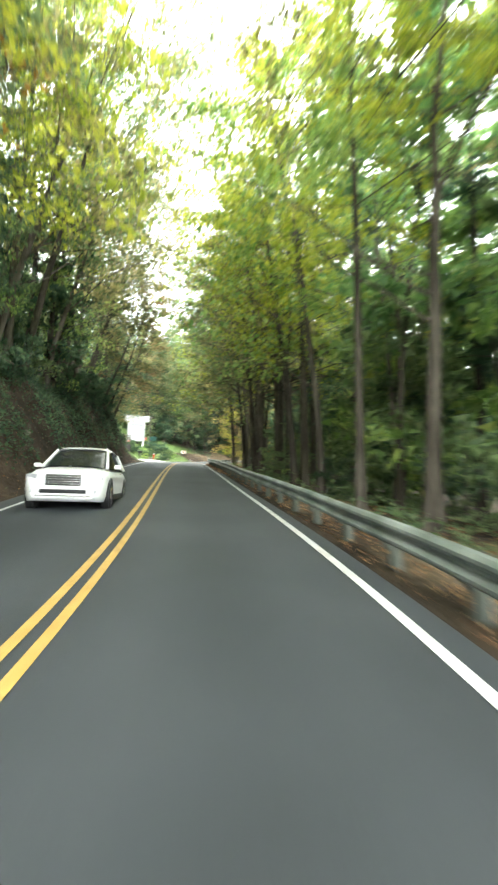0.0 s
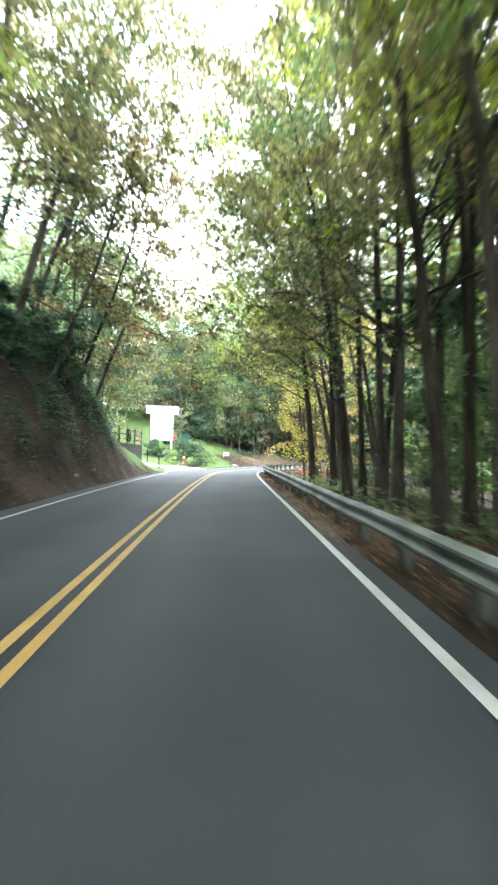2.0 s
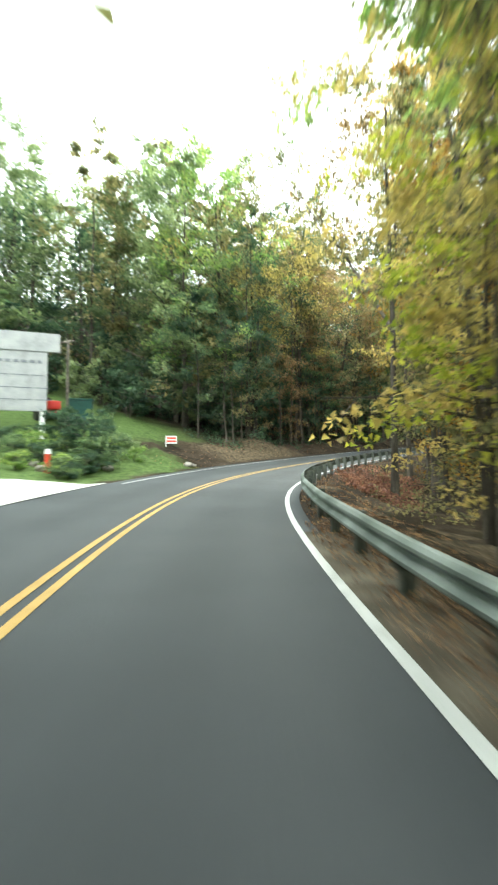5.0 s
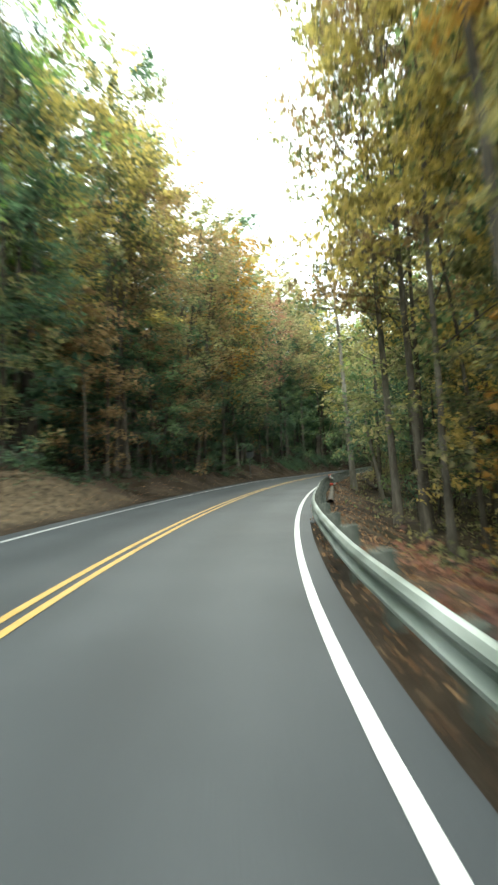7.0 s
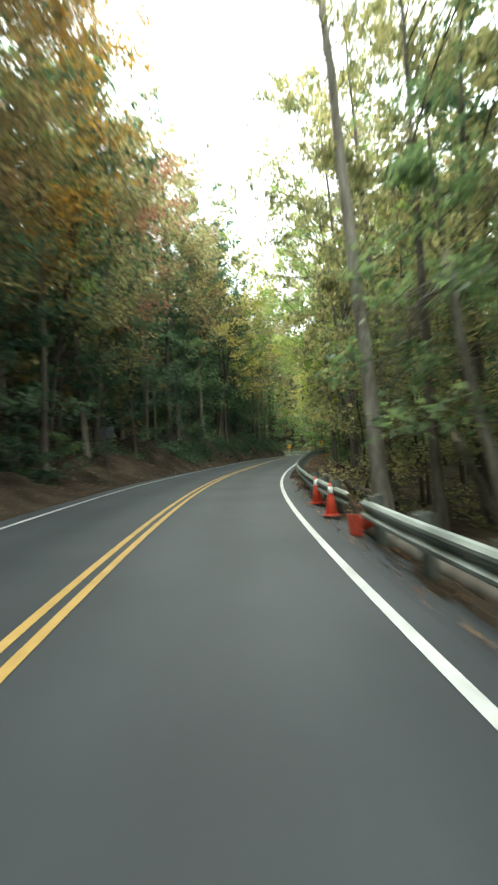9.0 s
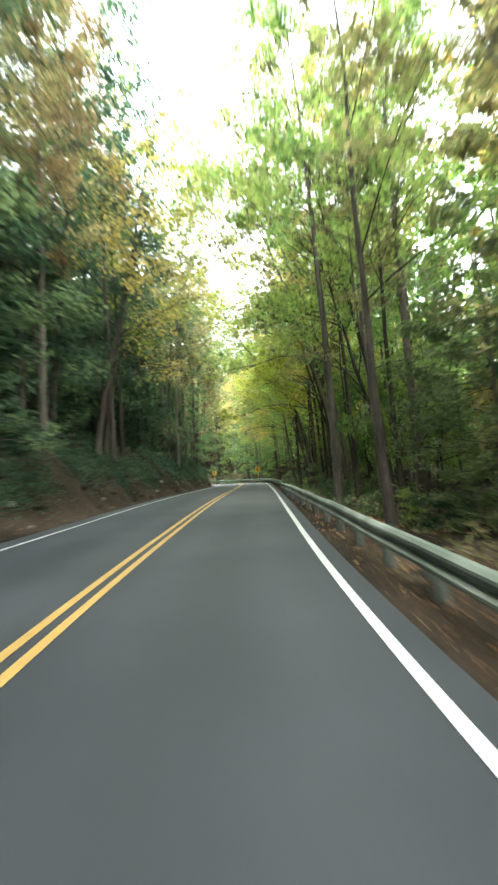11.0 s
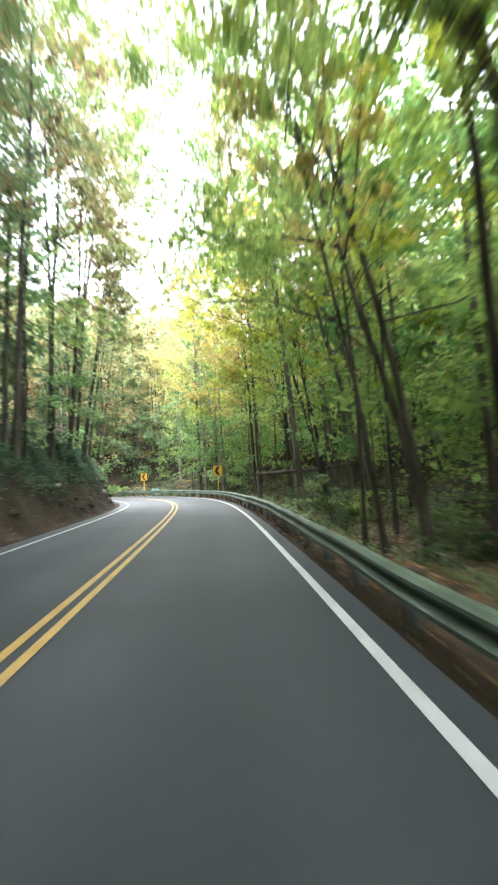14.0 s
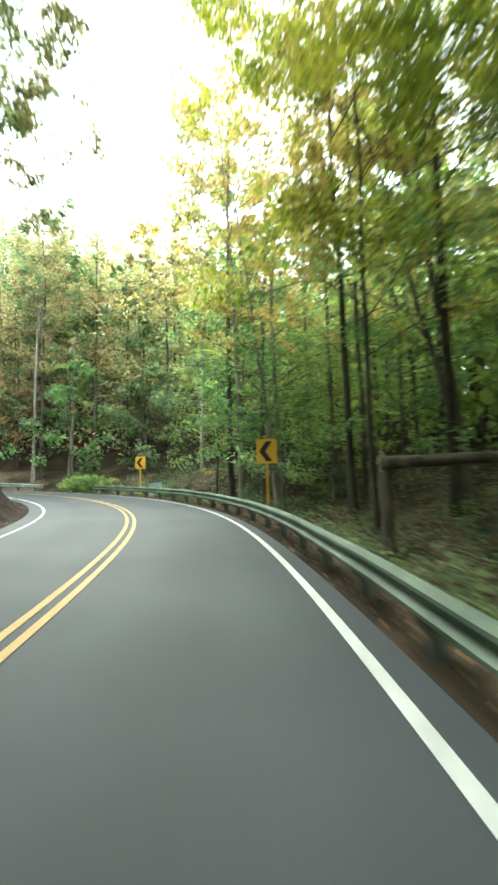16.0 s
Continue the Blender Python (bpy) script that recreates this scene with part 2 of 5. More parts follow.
def ground_material():
    """Leaf mould and red-brown soil; grass where the land carries the lawn mask."""
    mat = material("forest_floor", [(.011, .009, .007), (.027, .020, .014), (.045, .033, .023), (.078, .057, .041)], 0.95, scale=.5, fine=9, bump=1.0, spec=.1)
    n, l = mat.node_tree.nodes, mat.node_tree.links
    next(k for k in n if k.type == "BUMP").inputs["Distance"].default_value = .2
    ramp = next(k for k in n if k.type == "VALTORGB")
    grass = n.new("ShaderNodeValToRGB")
    grass.color_ramp.elements[0].color, grass.color_ramp.elements[1].color = (.04, .068, .02, 1), (.105, .15, .048, 1)
    grass.color_ramp.elements[0].position, grass.color_ramp.elements[1].position = .3, .7
    speck = n.new("ShaderNodeTexNoise")
    speck.inputs["Scale"].default_value, speck.inputs["Detail"].default_value = 5, 8
    l.new(n["Texture Coordinate"].outputs["Object"], speck.inputs["Vector"])
    l.new(speck.outputs[0], grass.inputs[0])
    mask, mix = n.new("ShaderNodeAttribute"), n.new("ShaderNodeMix")
    mask.attribute_name, mix.data_type = "lawn", "RGBA"
    l.new(mask.outputs["Fac"], mix.inputs[0])
    l.new(ramp.outputs[0], mix.inputs[6])
    l.new(grass.outputs[0], mix.inputs[7])
    straw = n.new("ShaderNodeValToRGB")
    straw.color_ramp.elements[0].color, straw.color_ramp.elements[1].color = (.035, .027, .018, 1), (.17, .13, .085, 1)
    straw.color_ramp.elements[0].position, straw.color_ramp.elements[1].position = .32, .66
    dry, over = n.new("ShaderNodeAttribute"), n.new("ShaderNodeMix")
    dry.attribute_name, over.data_type = "straw", "RGBA"
    l.new(speck.outputs[0], straw.inputs[0])
    l.new(dry.outputs["Fac"], over.inputs[0])
    l.new(mix.outputs[2], over.inputs[6])
    l.new(straw.outputs[0], over.inputs[7])
    l.new(over.outputs[2], n["Principled BSDF"].inputs["Base Color"])
    return mat


GROUND = ground_material()


# ---- mesh helpers ----
def mesh_object(name, verts, faces, mat, parent=None, label="", smooth=False):
    me = bpy.data.meshes.new(name)
    me.from_pydata([tuple(v) for v in verts], [], [tuple(f) for f in faces])
    me.materials.append(mat)
    if smooth:
        me.shade_smooth()
    ob = new(name, me)
    if parent:
        ob.parent = parent
    return tagged(ob, label)


def array_mesh(name, verts, faces, mat, parent=None, smooth=False):
    """A mesh from arrays of points and of faces with one number of corners."""
    verts, faces = np.asarray(verts, np.float32), np.asarray(faces, np.int32)
    me = bpy.data.meshes.new(name)
    k = faces.shape[1]
    me.vertices.add(len(verts))
    me.vertices.foreach_set("co", verts.ravel())
    me.loops.add(faces.size)
    me.loops.foreach_set("vertex_index", faces.ravel())
    me.polygons.add(len(faces))
    me.polygons.foreach_set("loop_start", np.arange(0, faces.size, k, dtype=np.int32))
    me.materials.append(mat)
    me.update(calc_edges=True)
    if smooth:
        me.shade_smooth()
    else:
        me.shade_flat()
    ob = new(name, me)
    if parent:
        ob.parent = parent
    return ob


def part(name, bm, mat, parent=None, label="", smooth=False):
    """Links a bmesh as one mesh object under its thing."""
    me = bpy.data.meshes.new(name)
    bm.to_mesh(me)
    bm.free()
    me.materials.append(mat)
    if smooth:
        me.shade_smooth()
    ob = new(name, me)
    if parent:
        ob.parent = parent
    return tagged(ob, label)


def block(size, at=(0, 0, 0), bevel=0.01, turn=None, bm=None):
    """A bevelled block into a bmesh."""
    own = bmesh.new()
    bmesh.ops.create_cube(own, size=1, matrix=Matrix.Diagonal((*size, 1)))
    if bevel:
        bmesh.ops.bevel(own, geom=own.edges[:], offset=min(bevel, 0.45 * min(size)), segments=2, profile=0.6, affect="EDGES")
    own.transform(Matrix.Translation(at) @ (turn or Matrix.Identity(4)))
    return merge(bm, own)


def rod(p, q, r0, r1=None, sides=8, bm=None):
    """A tapered round bar between two points."""
    p, q = Vector(p), Vector(q)
    own = bmesh.new()
    bmesh.ops.create_cone(own, cap_ends=True, segments=sides, radius1=r0, radius2=r0 if r1 is None else r1, depth=(q - p).length)
    own.transform(Matrix.Translation((p + q) / 2) @ (q - p).to_track_quat("Z", "Y").to_matrix().to_4x4())
    return merge(bm, own)


def merge(bm, own):
    if bm is None:
        return own
    me = bpy.data.meshes.new("tmp")
    own.to_mesh(me)
    own.free()
    bm.from_mesh(me)
    bpy.data.meshes.remove(me)
    return bm


def empty(name, m=None):
    ob = new(name)
    ob.empty_display_size = 0.2
    if m is not None:
        ob.matrix_world = m
    return ob


def strip(name, s0, s1, o0, o1, h0, h1, mat, step=1.0, cols=1):
    """A ribbon along the road."""
    s = np.linspace(s0, s1, int((s1 - s0) / step) + 1)
    o = np.linspace(o0, o1, cols + 1)
    h = np.linspace(h0, h1, cols + 1)
    v = place(s[:, None], o[None], h[None]).reshape(-1, 3)
    c = cols + 1
    i = (np.arange(len(s) - 1)[:, None] * c + np.arange(cols)).ravel()
    return array_mesh(name, v, np.stack([i, i + 1, i + c + 1, i + c], 1), mat, smooth=True)


# ---- the land: a fine strip along the road and a coarse sheet out to the horizon, one mesh ----
def build_ground():
    s = np.arange(S_FROM, S_TO + .1, 0.25)
    o = np.concatenate([[-20, -17, -14.5, -12.5, -11, -9.8, -8.8], np.arange(-8, -3.95, .18), [-3.9, -3.65, -3.3, 0, 3.3, 3.5, 3.75], np.arange(4, 8, .45), [8.6, 9.4, 10.4, 11.6, 13, 15]])
    sg, og = np.meshgrid(s, o, indexing="ij")
    v = place(sg, og)
    v[..., 2] += ground_height(sg, og) + rough(sg, og) - 0.02
    v[..., 2] -= np.where((og > -3.66) & (og < 3.51), 0.06, 0)
    # the strip sinks under the far sheet at its rims
    v[..., 2] -= np.where((og < -19) | (og > 14.5), 0.5, 0)
    c = len(o)
    i = (np.arange(len(s) - 1)[:, None] * c + np.arange(c - 1)).ravel()
    faces = np.stack([i, i + 1, i + c + 1, i + c], 1)
    verts = v.reshape(-1, 3)

    def axis(a, b):
        mid = np.arange(a, b + 1, 3.0)
        out = np.cumsum(3.0 * 1.35 ** np.arange(1, 20))
        return np.concatenate([a - out[::-1], mid, b + out])
    gx, gy = axis(-80, 150), axis(-50, 300)
    x, y = np.meshgrid(gx, gy, indexing="ij")
    fs, fo = nearest(x, y)
    near = (fo > -18) & (fo < 13.5) & (fs > S_FROM) & (fs < 262)
    z = land(x, y).reshape(x.shape)
    z = np.where(near.reshape(x.shape), z - 0.9, z)
    far = np.hypot(x - 30, y - 120)
    z = z + np.clip((far - 160) / 800, 0, 1) * 30 * ripple(x, y, 400, 3)
    c2, base = len(gy), len(verts)
    i = (np.arange(len(gx) - 1)[:, None] * c2 + np.arange(c2 - 1)).ravel()
    f2 = np.stack([i, i + c2, i + c2 + 1, i + 1], 1)
    deep = (fo > -15) & (fo < 10.5) & (fs > S_FROM + 3) & (fs < 258)
    f2 = f2[~deep[f2].all(1)]
    verts = np.concatenate([verts, np.stack([x, y, z], -1).reshape(-1, 3)])
    ob = array_mesh("ground", verts, np.concatenate([faces, f2 + base]), GROUND, smooth=True)
    # where grass grows: the yard, its hill, and the verge before it
    a_s, a_o = np.concatenate([sg.ravel(), fs]), np.concatenate([og.ravel(), fo])
    wob = ripple(a_s, a_o, 1.1, 5) * 1.2
    lawn = np.clip((a_s + wob - 57.3) / 1.6, 0, 1) * np.clip((99 + wob - a_s) / 4, 0, 1) * np.clip((-a_o + wob * .3 - 3.9 - .55 * np.clip((66 - a_s) / 4, 0, 1)) / .5, 0, 1) * np.clip((34 + a_o) / 6, 0, 1)
    brown = np.clip((a_s - 87.5 + wob) / 2, 0, 1) * np.clip((9.5 + a_o + wob) / 1.5, 0, 1)
    lawn = lawn * (1 - brown)
    verge = 0.12 * np.clip(ripple(a_s, a_o, 2.3, 9) * 2, 0, 1) * np.clip((a_o - 4.4) / 1.5, 0, 1) * np.clip((a_o < 25) * 1.0, 0, 1)
    at = ob.data.attributes.new("lawn", "FLOAT", "POINT")
    at.data.foreach_set("value", np.maximum(lawn, verge).astype(np.float32))
    # dry straw and tan leaves on the low bank past the yard, and in drifts below the rail
    dry = np.clip((a_s + wob - 92) / 3, 0, 1) * np.clip((107 + 2 * wob - a_s) / 5, 0, 1) * np.clip((-a_o - 4.1) / .5, 0, 1) * np.clip((8.5 + a_o + wob) / 1.5, 0, 1)
    drift = .85 * np.clip(.25 + ripple(a_s, a_o, 1.7, 6) * 2.2, 0, 1) * np.clip((a_o - 3.7) / .4, 0, 1) * np.clip((16 - a_o) / 5, 0, 1)
    slope = np.clip((a_s - 160 + wob) / 6, 0, 1) * np.clip((226 + wob - a_s) / 6, 0, 1) * np.clip((a_o - 3.9) / .6, 0, 1) * np.clip((13 - a_o) / 4, 0, 1)
    drift = np.maximum(drift, slope * np.clip(.75 + ripple(a_s, a_o, 2.1, 4), 0, 1))
    at = ob.data.attributes.new("straw", "FLOAT", "POINT")
    at.data.foreach_set("value", np.maximum(dry, drift).astype(np.float32))
    return tagged(ob, "leaf-strewn forest floor with a grassy yard", "ground", kind="structure")


build_ground()

# ---- road and paint ----
def worn(ob, cols):
    """Marks the wheel paths and the oily middle of each lane for the asphalt's wear."""
    o = np.linspace(-EDGE_L, EDGE_R, cols + 1)
    lane = np.abs(np.abs(o) - LANE / 2)
    wear = .5 + .32 * np.exp(-((lane - .8) / .3) ** 2) - .45 * np.exp(-(lane / .38) ** 2)
    at = ob.data.attributes.new("wear", "FLOAT", "POINT")
    at.data.foreach_set("value", np.tile(wear, len(ob.data.vertices) // (cols + 1)).astype(np.float32))
    return ob


def asphalt_wear(mat):
    n, l = mat.node_tree.nodes, mat.node_tree.links
    ramp = next(k for k in n if k.type == "VALTORGB")
    at, mad, add = n.new("ShaderNodeAttribute"), n.new("ShaderNodeMath"), n.new("ShaderNodeMath")
    at.attribute_name, mad.operation = "wear", "MULTIPLY_ADD"
    mad.inputs[1].default_value, mad.inputs[2].default_value = .3, -.15
    src = ramp.inputs[0].links[0].from_socket
    l.new(at.outputs["Fac"], mad.inputs[0])
    l.new(src, add.inputs[0])
    l.new(mad.outputs[0], add.inputs[1])
    l.new(add.outputs[0], ramp.inputs[0])


asphalt_wear(ASPHALT)

tagged(worn(strip("road", S_FROM, S_TO, -EDGE_L, EDGE_R, -.015, -.015, ASPHALT, 1.0, 28), 28), "grey asphalt two-lane road, smooth and dry", "road", kind="structure")
tagged(strip("shoulder", 98, 132, EDGE_R - .02, 4.02, -.012, -.02, ASPHALT, 1.0, 2), "paved shoulder beside the guard rail", "road", kind="structure")
GRAVEL = material("tan_gravel", [(.05, .042, .032), (.1, .085, .064), (.19, .165, .13)], .95, scale=1.1, fine=30, bump=1.0, spec=.1)
tagged(strip("gravel_shoulder", 36, 70, 3.22, 4.0, -.010, -.014, GRAVEL, 1.0, 3), "tan gravel shoulder between the edge line and the rail", "shoulder", kind="structure")
for o in (-.098, .132):
    tagged(strip("centre_line", S_FROM, S_TO, o - .055, o + .055, -.006, -.006, YELLOW_LINE, .5), "solid yellow painted centre line", "road marking", kind="structure")
tagged(strip("edge_line", S_FROM, S_TO, LANE - .06, LANE + .06, -.006, -.006, WHITE_LINE, .5), "solid white painted edge line", "road marking", kind="structure")
tagged(strip("edge_line", S_FROM, 62, -LANE - .005, -LANE + .095, -.006, -.006, WHITE_LINE, .5), "solid white painted edge line", "road marking", kind="structure")
tagged(strip("edge_line", 79, S_TO, -LANE - .005, -LANE + .095, -.006, -.006, WHITE_LINE, .5), "solid white painted edge line", "road marking", kind="structure")


# ---- guard rails ----
def rail_profile():
    """The two-wave beam's section: (out towards the road, height below its top)."""
    face = [(.0, 0), (.035, -.012), (.075, -.05), (.078, -.085), (.02, -.135), (.015, -.165), (.02, -.18), (.078, -.23), (.075, -.265), (.035, -.30), (.0, -.312)]
    return face + [(a - .012, b) for a, b in reversed(face)]


POST = None


def guard_rail(s0, s1, offset, top, mat, label, ends=(0, 0)):
    """A steel beam on posts from s0 to s1; ends: how far each end bends out and down."""
    global POST
    rail = empty("guard_rail", Matrix.Translation(Vector(place(s0, offset(s0)))))
    s = np.arange(s0, s1 + .01, .5)
    o = np.array([offset(a) for a in s])
    bend = ends[0] * np.clip(1 - (s - s0) / 2.5, 0, 1) ** 2 + ends[1] * np.clip(1 - (s1 - s) / 2.5, 0, 1) ** 2
    wav = .008 * np.sin(s * .45) + .006 * np.sin(s * 1.3 + 1)
    prof = rail_profile()
    v = np.stack([place(s, o + bend * .5 - a, top + b - bend * .25 + wav) for a, b in prof], 1)
    c = len(prof)
    v = v.reshape(-1, 3) - np.array(rail.matrix_world.translation)
    i = np.arange(len(s) - 1)[:, None] * c
    j = np.arange(c)
    k = (j + 1) % c
    f = np.stack([i + j, i + k, i + c + k, i + c + j], -1).reshape(-1, 4)
    array_mesh("beam", v, f, mat, rail)
    for a in np.arange(s0 + .9, s1 - .3, 1.905):
        if POST is None:
            bm = block((.15, .15, 1.25), (0, 0, -.62), .012)
            block((.13, .09, .30), (0, -.115, -.16), .01, bm=bm)
            POST = bpy.data.meshes.new("post")
            bm.to_mesh(POST)
            bm.free()
            POST.materials.append(POST_WOOD)
        post = new("post", POST)
        post.parent = rail
        p = Vector(place(a, offset(a) + .17, top + (.07 if 88 < a < 125 else -.09) + .02 * math.sin(a * 5)))
        post.matrix_basis = Matrix.Translation(p - rail.matrix_world.translation) @ Matrix.Rotation(heading(a) - math.pi / 2 + .03 * math.sin(a * 3), 4, "Z") @ Matrix.Rotation(.03 * math.sin(a * 7), 4, "X")
    return tagged(rail, label, "guard rail", "guard rails along the road")


def rail_line(*stops):
    """Where a rail runs, to the right of the road, from (way along, offset) stops."""
    at, off = zip(*stops)
    return lambda s: float(np.interp(s, at, off))


guard_rail(-28, 117.6, rail_line((50, 3.66), (68, 3.62), (97, 3.62), (104, 3.84), (117, 3.84)), .66, STEEL, "weathered grey steel guard rail on posts, bent at its end", (0, .9))
guard_rail(118.6, 158.7, rail_line((119, 3.93), (127, 3.96), (146, 3.84), (154, 3.62), (158, 3.5)), .66, MOSSY_STEEL, "grey-green steel guard rail on square posts", (.5, 0))
guard_rail(158.5, 240.5, rail_line((158.6, 3.52), (163.5, 3.44), (167.5, 3.72), (174, 3.64), (182, 3.52), (188, 3.62), (194, 3.72), (201, 3.54), (208, 3.6), (216, 3.7)), .63, GREEN_STEEL, "algae-green steel guard rail round the bend", (0, .25))
guard_rail(247, 263, lambda s: 3.9, .62, STEEL, "grey steel guard rail beyond a gap in the bend", (.3, 0))


# ---- trees ----
def tube(pts, radii, sides):
    """Rings along a bent line: points and quads."""
    pts, radii = np.asarray(pts), np.asarray(radii)
    d = np.gradient(pts, axis=0)
    d /= np.linalg.norm(d, axis=1, keepdims=True) + 1e-9
    ref = np.where(np.abs(d[:, 2:]) > .9, [[1.0, 0, 0]], [[0, 0, 1.0]])
    a = np.cross(d, ref)
    a /= np.linalg.norm(a, axis=1, keepdims=True) + 1e-9
    b = np.cross(d, a)
    t = np.arange(sides) * 2 * np.pi / sides
    v = pts[:, None] + radii[:, None, None] * (np.cos(t)[None, :, None] * a[:, None] + np.sin(t)[None, :, None] * b[:, None])
    i = np.arange(len(pts) - 1)[:, None] * sides
    j = np.arange(sides)
    k = (j + 1) % sides
    return v.reshape(-1, 3), np.stack([i + j, i + k, i + sides + k, i + sides + j], -1).reshape(-1, 4)


def leaf_quads(rng, at, size, droop=.35):
    """Pointed, folded leaves at the given points: points and triangles (two a leaf)."""
    n = len(at)
    az = rng.uniform(0, 2 * np.pi, n)
    tilt = rng.normal(-droop, .55, n)
    f = np.stack([np.cos(az) * np.cos(tilt), np.sin(az) * np.cos(tilt), np.sin(tilt)], -1)
    side = np.cross(f, rng.normal(0, .35, (n, 3)) + [0, 0, 1])
    side /= np.linalg.norm(side, axis=1, keepdims=True) + 1e-9
    up = np.cross(side, f)
    L = (size * rng.uniform(.65, 1.35, n))[:, None]
    W = L * rng.uniform(.28, .42, n)[:, None]
    mid = at + f * L * .45
    v = np.stack([at, mid + side * W + up * L * .08, at + f * L, mid - side * W + up * L * .08], 1).reshape(-1, 3)
    return v, (np.arange(n) * 4)[:, None] + np.array([[0, 1, 2, 3]])


def leaf_darts(rng, at, size, droop=.35):
    """Small pointed leaves of one triangle each."""
    n = len(at)
    az, tilt = rng.uniform(0, 2 * np.pi, n), rng.normal(-droop, .6, n)
    f = np.stack([np.cos(az) * np.cos(tilt), np.sin(az) * np.cos(tilt), np.sin(tilt)], -1)
    side = np.cross(f, rng.normal(0, .4, (n, 3)) + [0, 0, 1])
    side /= np.linalg.norm(side, axis=1, keepdims=True) + 1e-9
    L = (size * rng.uniform(.6, 1.4, n))[:, None]
    W = L * rng.uniform(.34, .5, n)[:, None]
    k = rng.uniform(.1, .4, n)[:, None]
    v = np.stack([at + f * L * k + side * W, at + f * L, at - side * W * .8], 1).reshape(-1, 3)
    return v, (np.arange(n) * 3)[:, None] + np.array([[0, 1, 2]])


# how one kind of tree grows
Plan = collections.namedtuple("Plan", "seed tall bole spread girth leaf count limbs lean rise bend fork", defaults=(0.0, .95, .35, 0))


def grow(p):
    """Wood and leaf places of one tree: trunk, limbs and twigs, leaves in clumps along them."""
    rng = np.random.default_rng(p.seed)
    wood_v, wood_f, tips = [], [], []
    count = 0

    def add(pts, radii, sides):
        nonlocal count
        v, f = tube(pts, radii, sides)
        wood_v.append(v)
        wood_f.append(f + count)
        count += len(v)
    stems = [(0.0, 0.0, p.tall)] + [(rng.uniform(-.5, .5), rng.uniform(-.5, .5), p.tall * rng.uniform(.75, .95)) for _ in range(p.fork)]
    for sx, sy, tall in stems:
        t = np.linspace(0, 1, 12)
        wob = np.cumsum(rng.normal(0, p.bend * .35, (12, 2)), 0) * t[:, None]
        out = np.array([sx, sy])[None] * (t[:, None] * tall * .22 + .3 * (p.fork > 0))
        pts = np.stack([wob[:, 0] + out[:, 0] + p.lean * tall * t ** 1.6, wob[:, 1] + out[:, 1], tall * t - .3], -1)
        rad = p.girth * (1 - .86 * t) * (1 + .55 * np.exp(-t * 26)) * (.75 if p.fork else 1)
        add(pts, rad, 8 if p.girth > .05 else 5)
        n = p.limbs // len(stems)
        for k in range(n):
            q = p.bole + (1 - p.bole) * ((k + rng.uniform(0, .9)) / n) ** .85
            q = min(q, .97)
            root = np.array([np.interp(q, t, pts[:, c]) for c in range(3)])
            az = rng.uniform(0, 2 * np.pi) if rng.random() > .25 else rng.normal(0, .8)
            shape = (1 - ((q - p.bole) / (1.02 - p.bole)) ** 1.8) ** .6
            ln = p.spread * (.35 + .65 * shape) * rng.uniform(.65, 1.15)
            u = np.linspace(0, 1, 5)
            el = p.rise * rng.uniform(.5, 1.3)
            dirn = np.array([np.cos(az), np.sin(az), el])
            limb = root + dirn * (ln * u)[:, None] + np.cumsum(rng.normal(0, .07 * ln, (5, 3)), 0) * u[:, None]
            limb[:, 2] -= .16 * ln * u ** 2
            r0 = p.girth * (1 - .86 * q) * rng.uniform(.2, .36)
            if p.leaf < .3 or k % 4 == 0:
                add(limb, r0 * (1 - .8 * u) + .008, 3)
            for w in range(4):
                m = rng.uniform(.3, 1)
                base = np.array([np.interp(m, u, limb[:, c]) for c in range(3)])
                td = np.array([np.cos(az + rng.normal(0, 1.0)), np.sin(az + rng.normal(0, 1.0)), rng.normal(.2, .4)])
                tw = base + td * (ln * .36 * rng.uniform(.5, 1.2) * np.linspace(0, 1, 3))[:, None]
                if p.leaf < .3 and w < 1:
                    add(tw[::2], r0 * .28 * np.array([1, .3]) + .006, 3)
                tips.append((tw[1], tw[2], ln))
    tips_a = np.array([a for a, b, c in tips])
    tips_b = np.array([b for a, b, c in tips])
    size = np.array([c for a, b, c in tips])
    pick = rng.integers(0, len(tips), p.count)
    along = rng.uniform(-.25, 1.1, p.count)[:, None]
    spread = np.clip(rng.normal(0, 1, (p.count, 3)), -1.4, 1.4) * (np.clip(size[pick], 1.2, 5) * (.075 if p.spread > 7 else .095))[:, None] * [1, 1, .6]
    at = tips_a[pick] + (tips_b[pick] - tips_a[pick]) * along + spread
    lv, lf = leaf_quads(rng, at, p.leaf) if p.leaf > .45 else leaf_darts(rng, at, p.leaf)
    return np.concatenate(wood_v), np.concatenate(wood_f), lv, lf


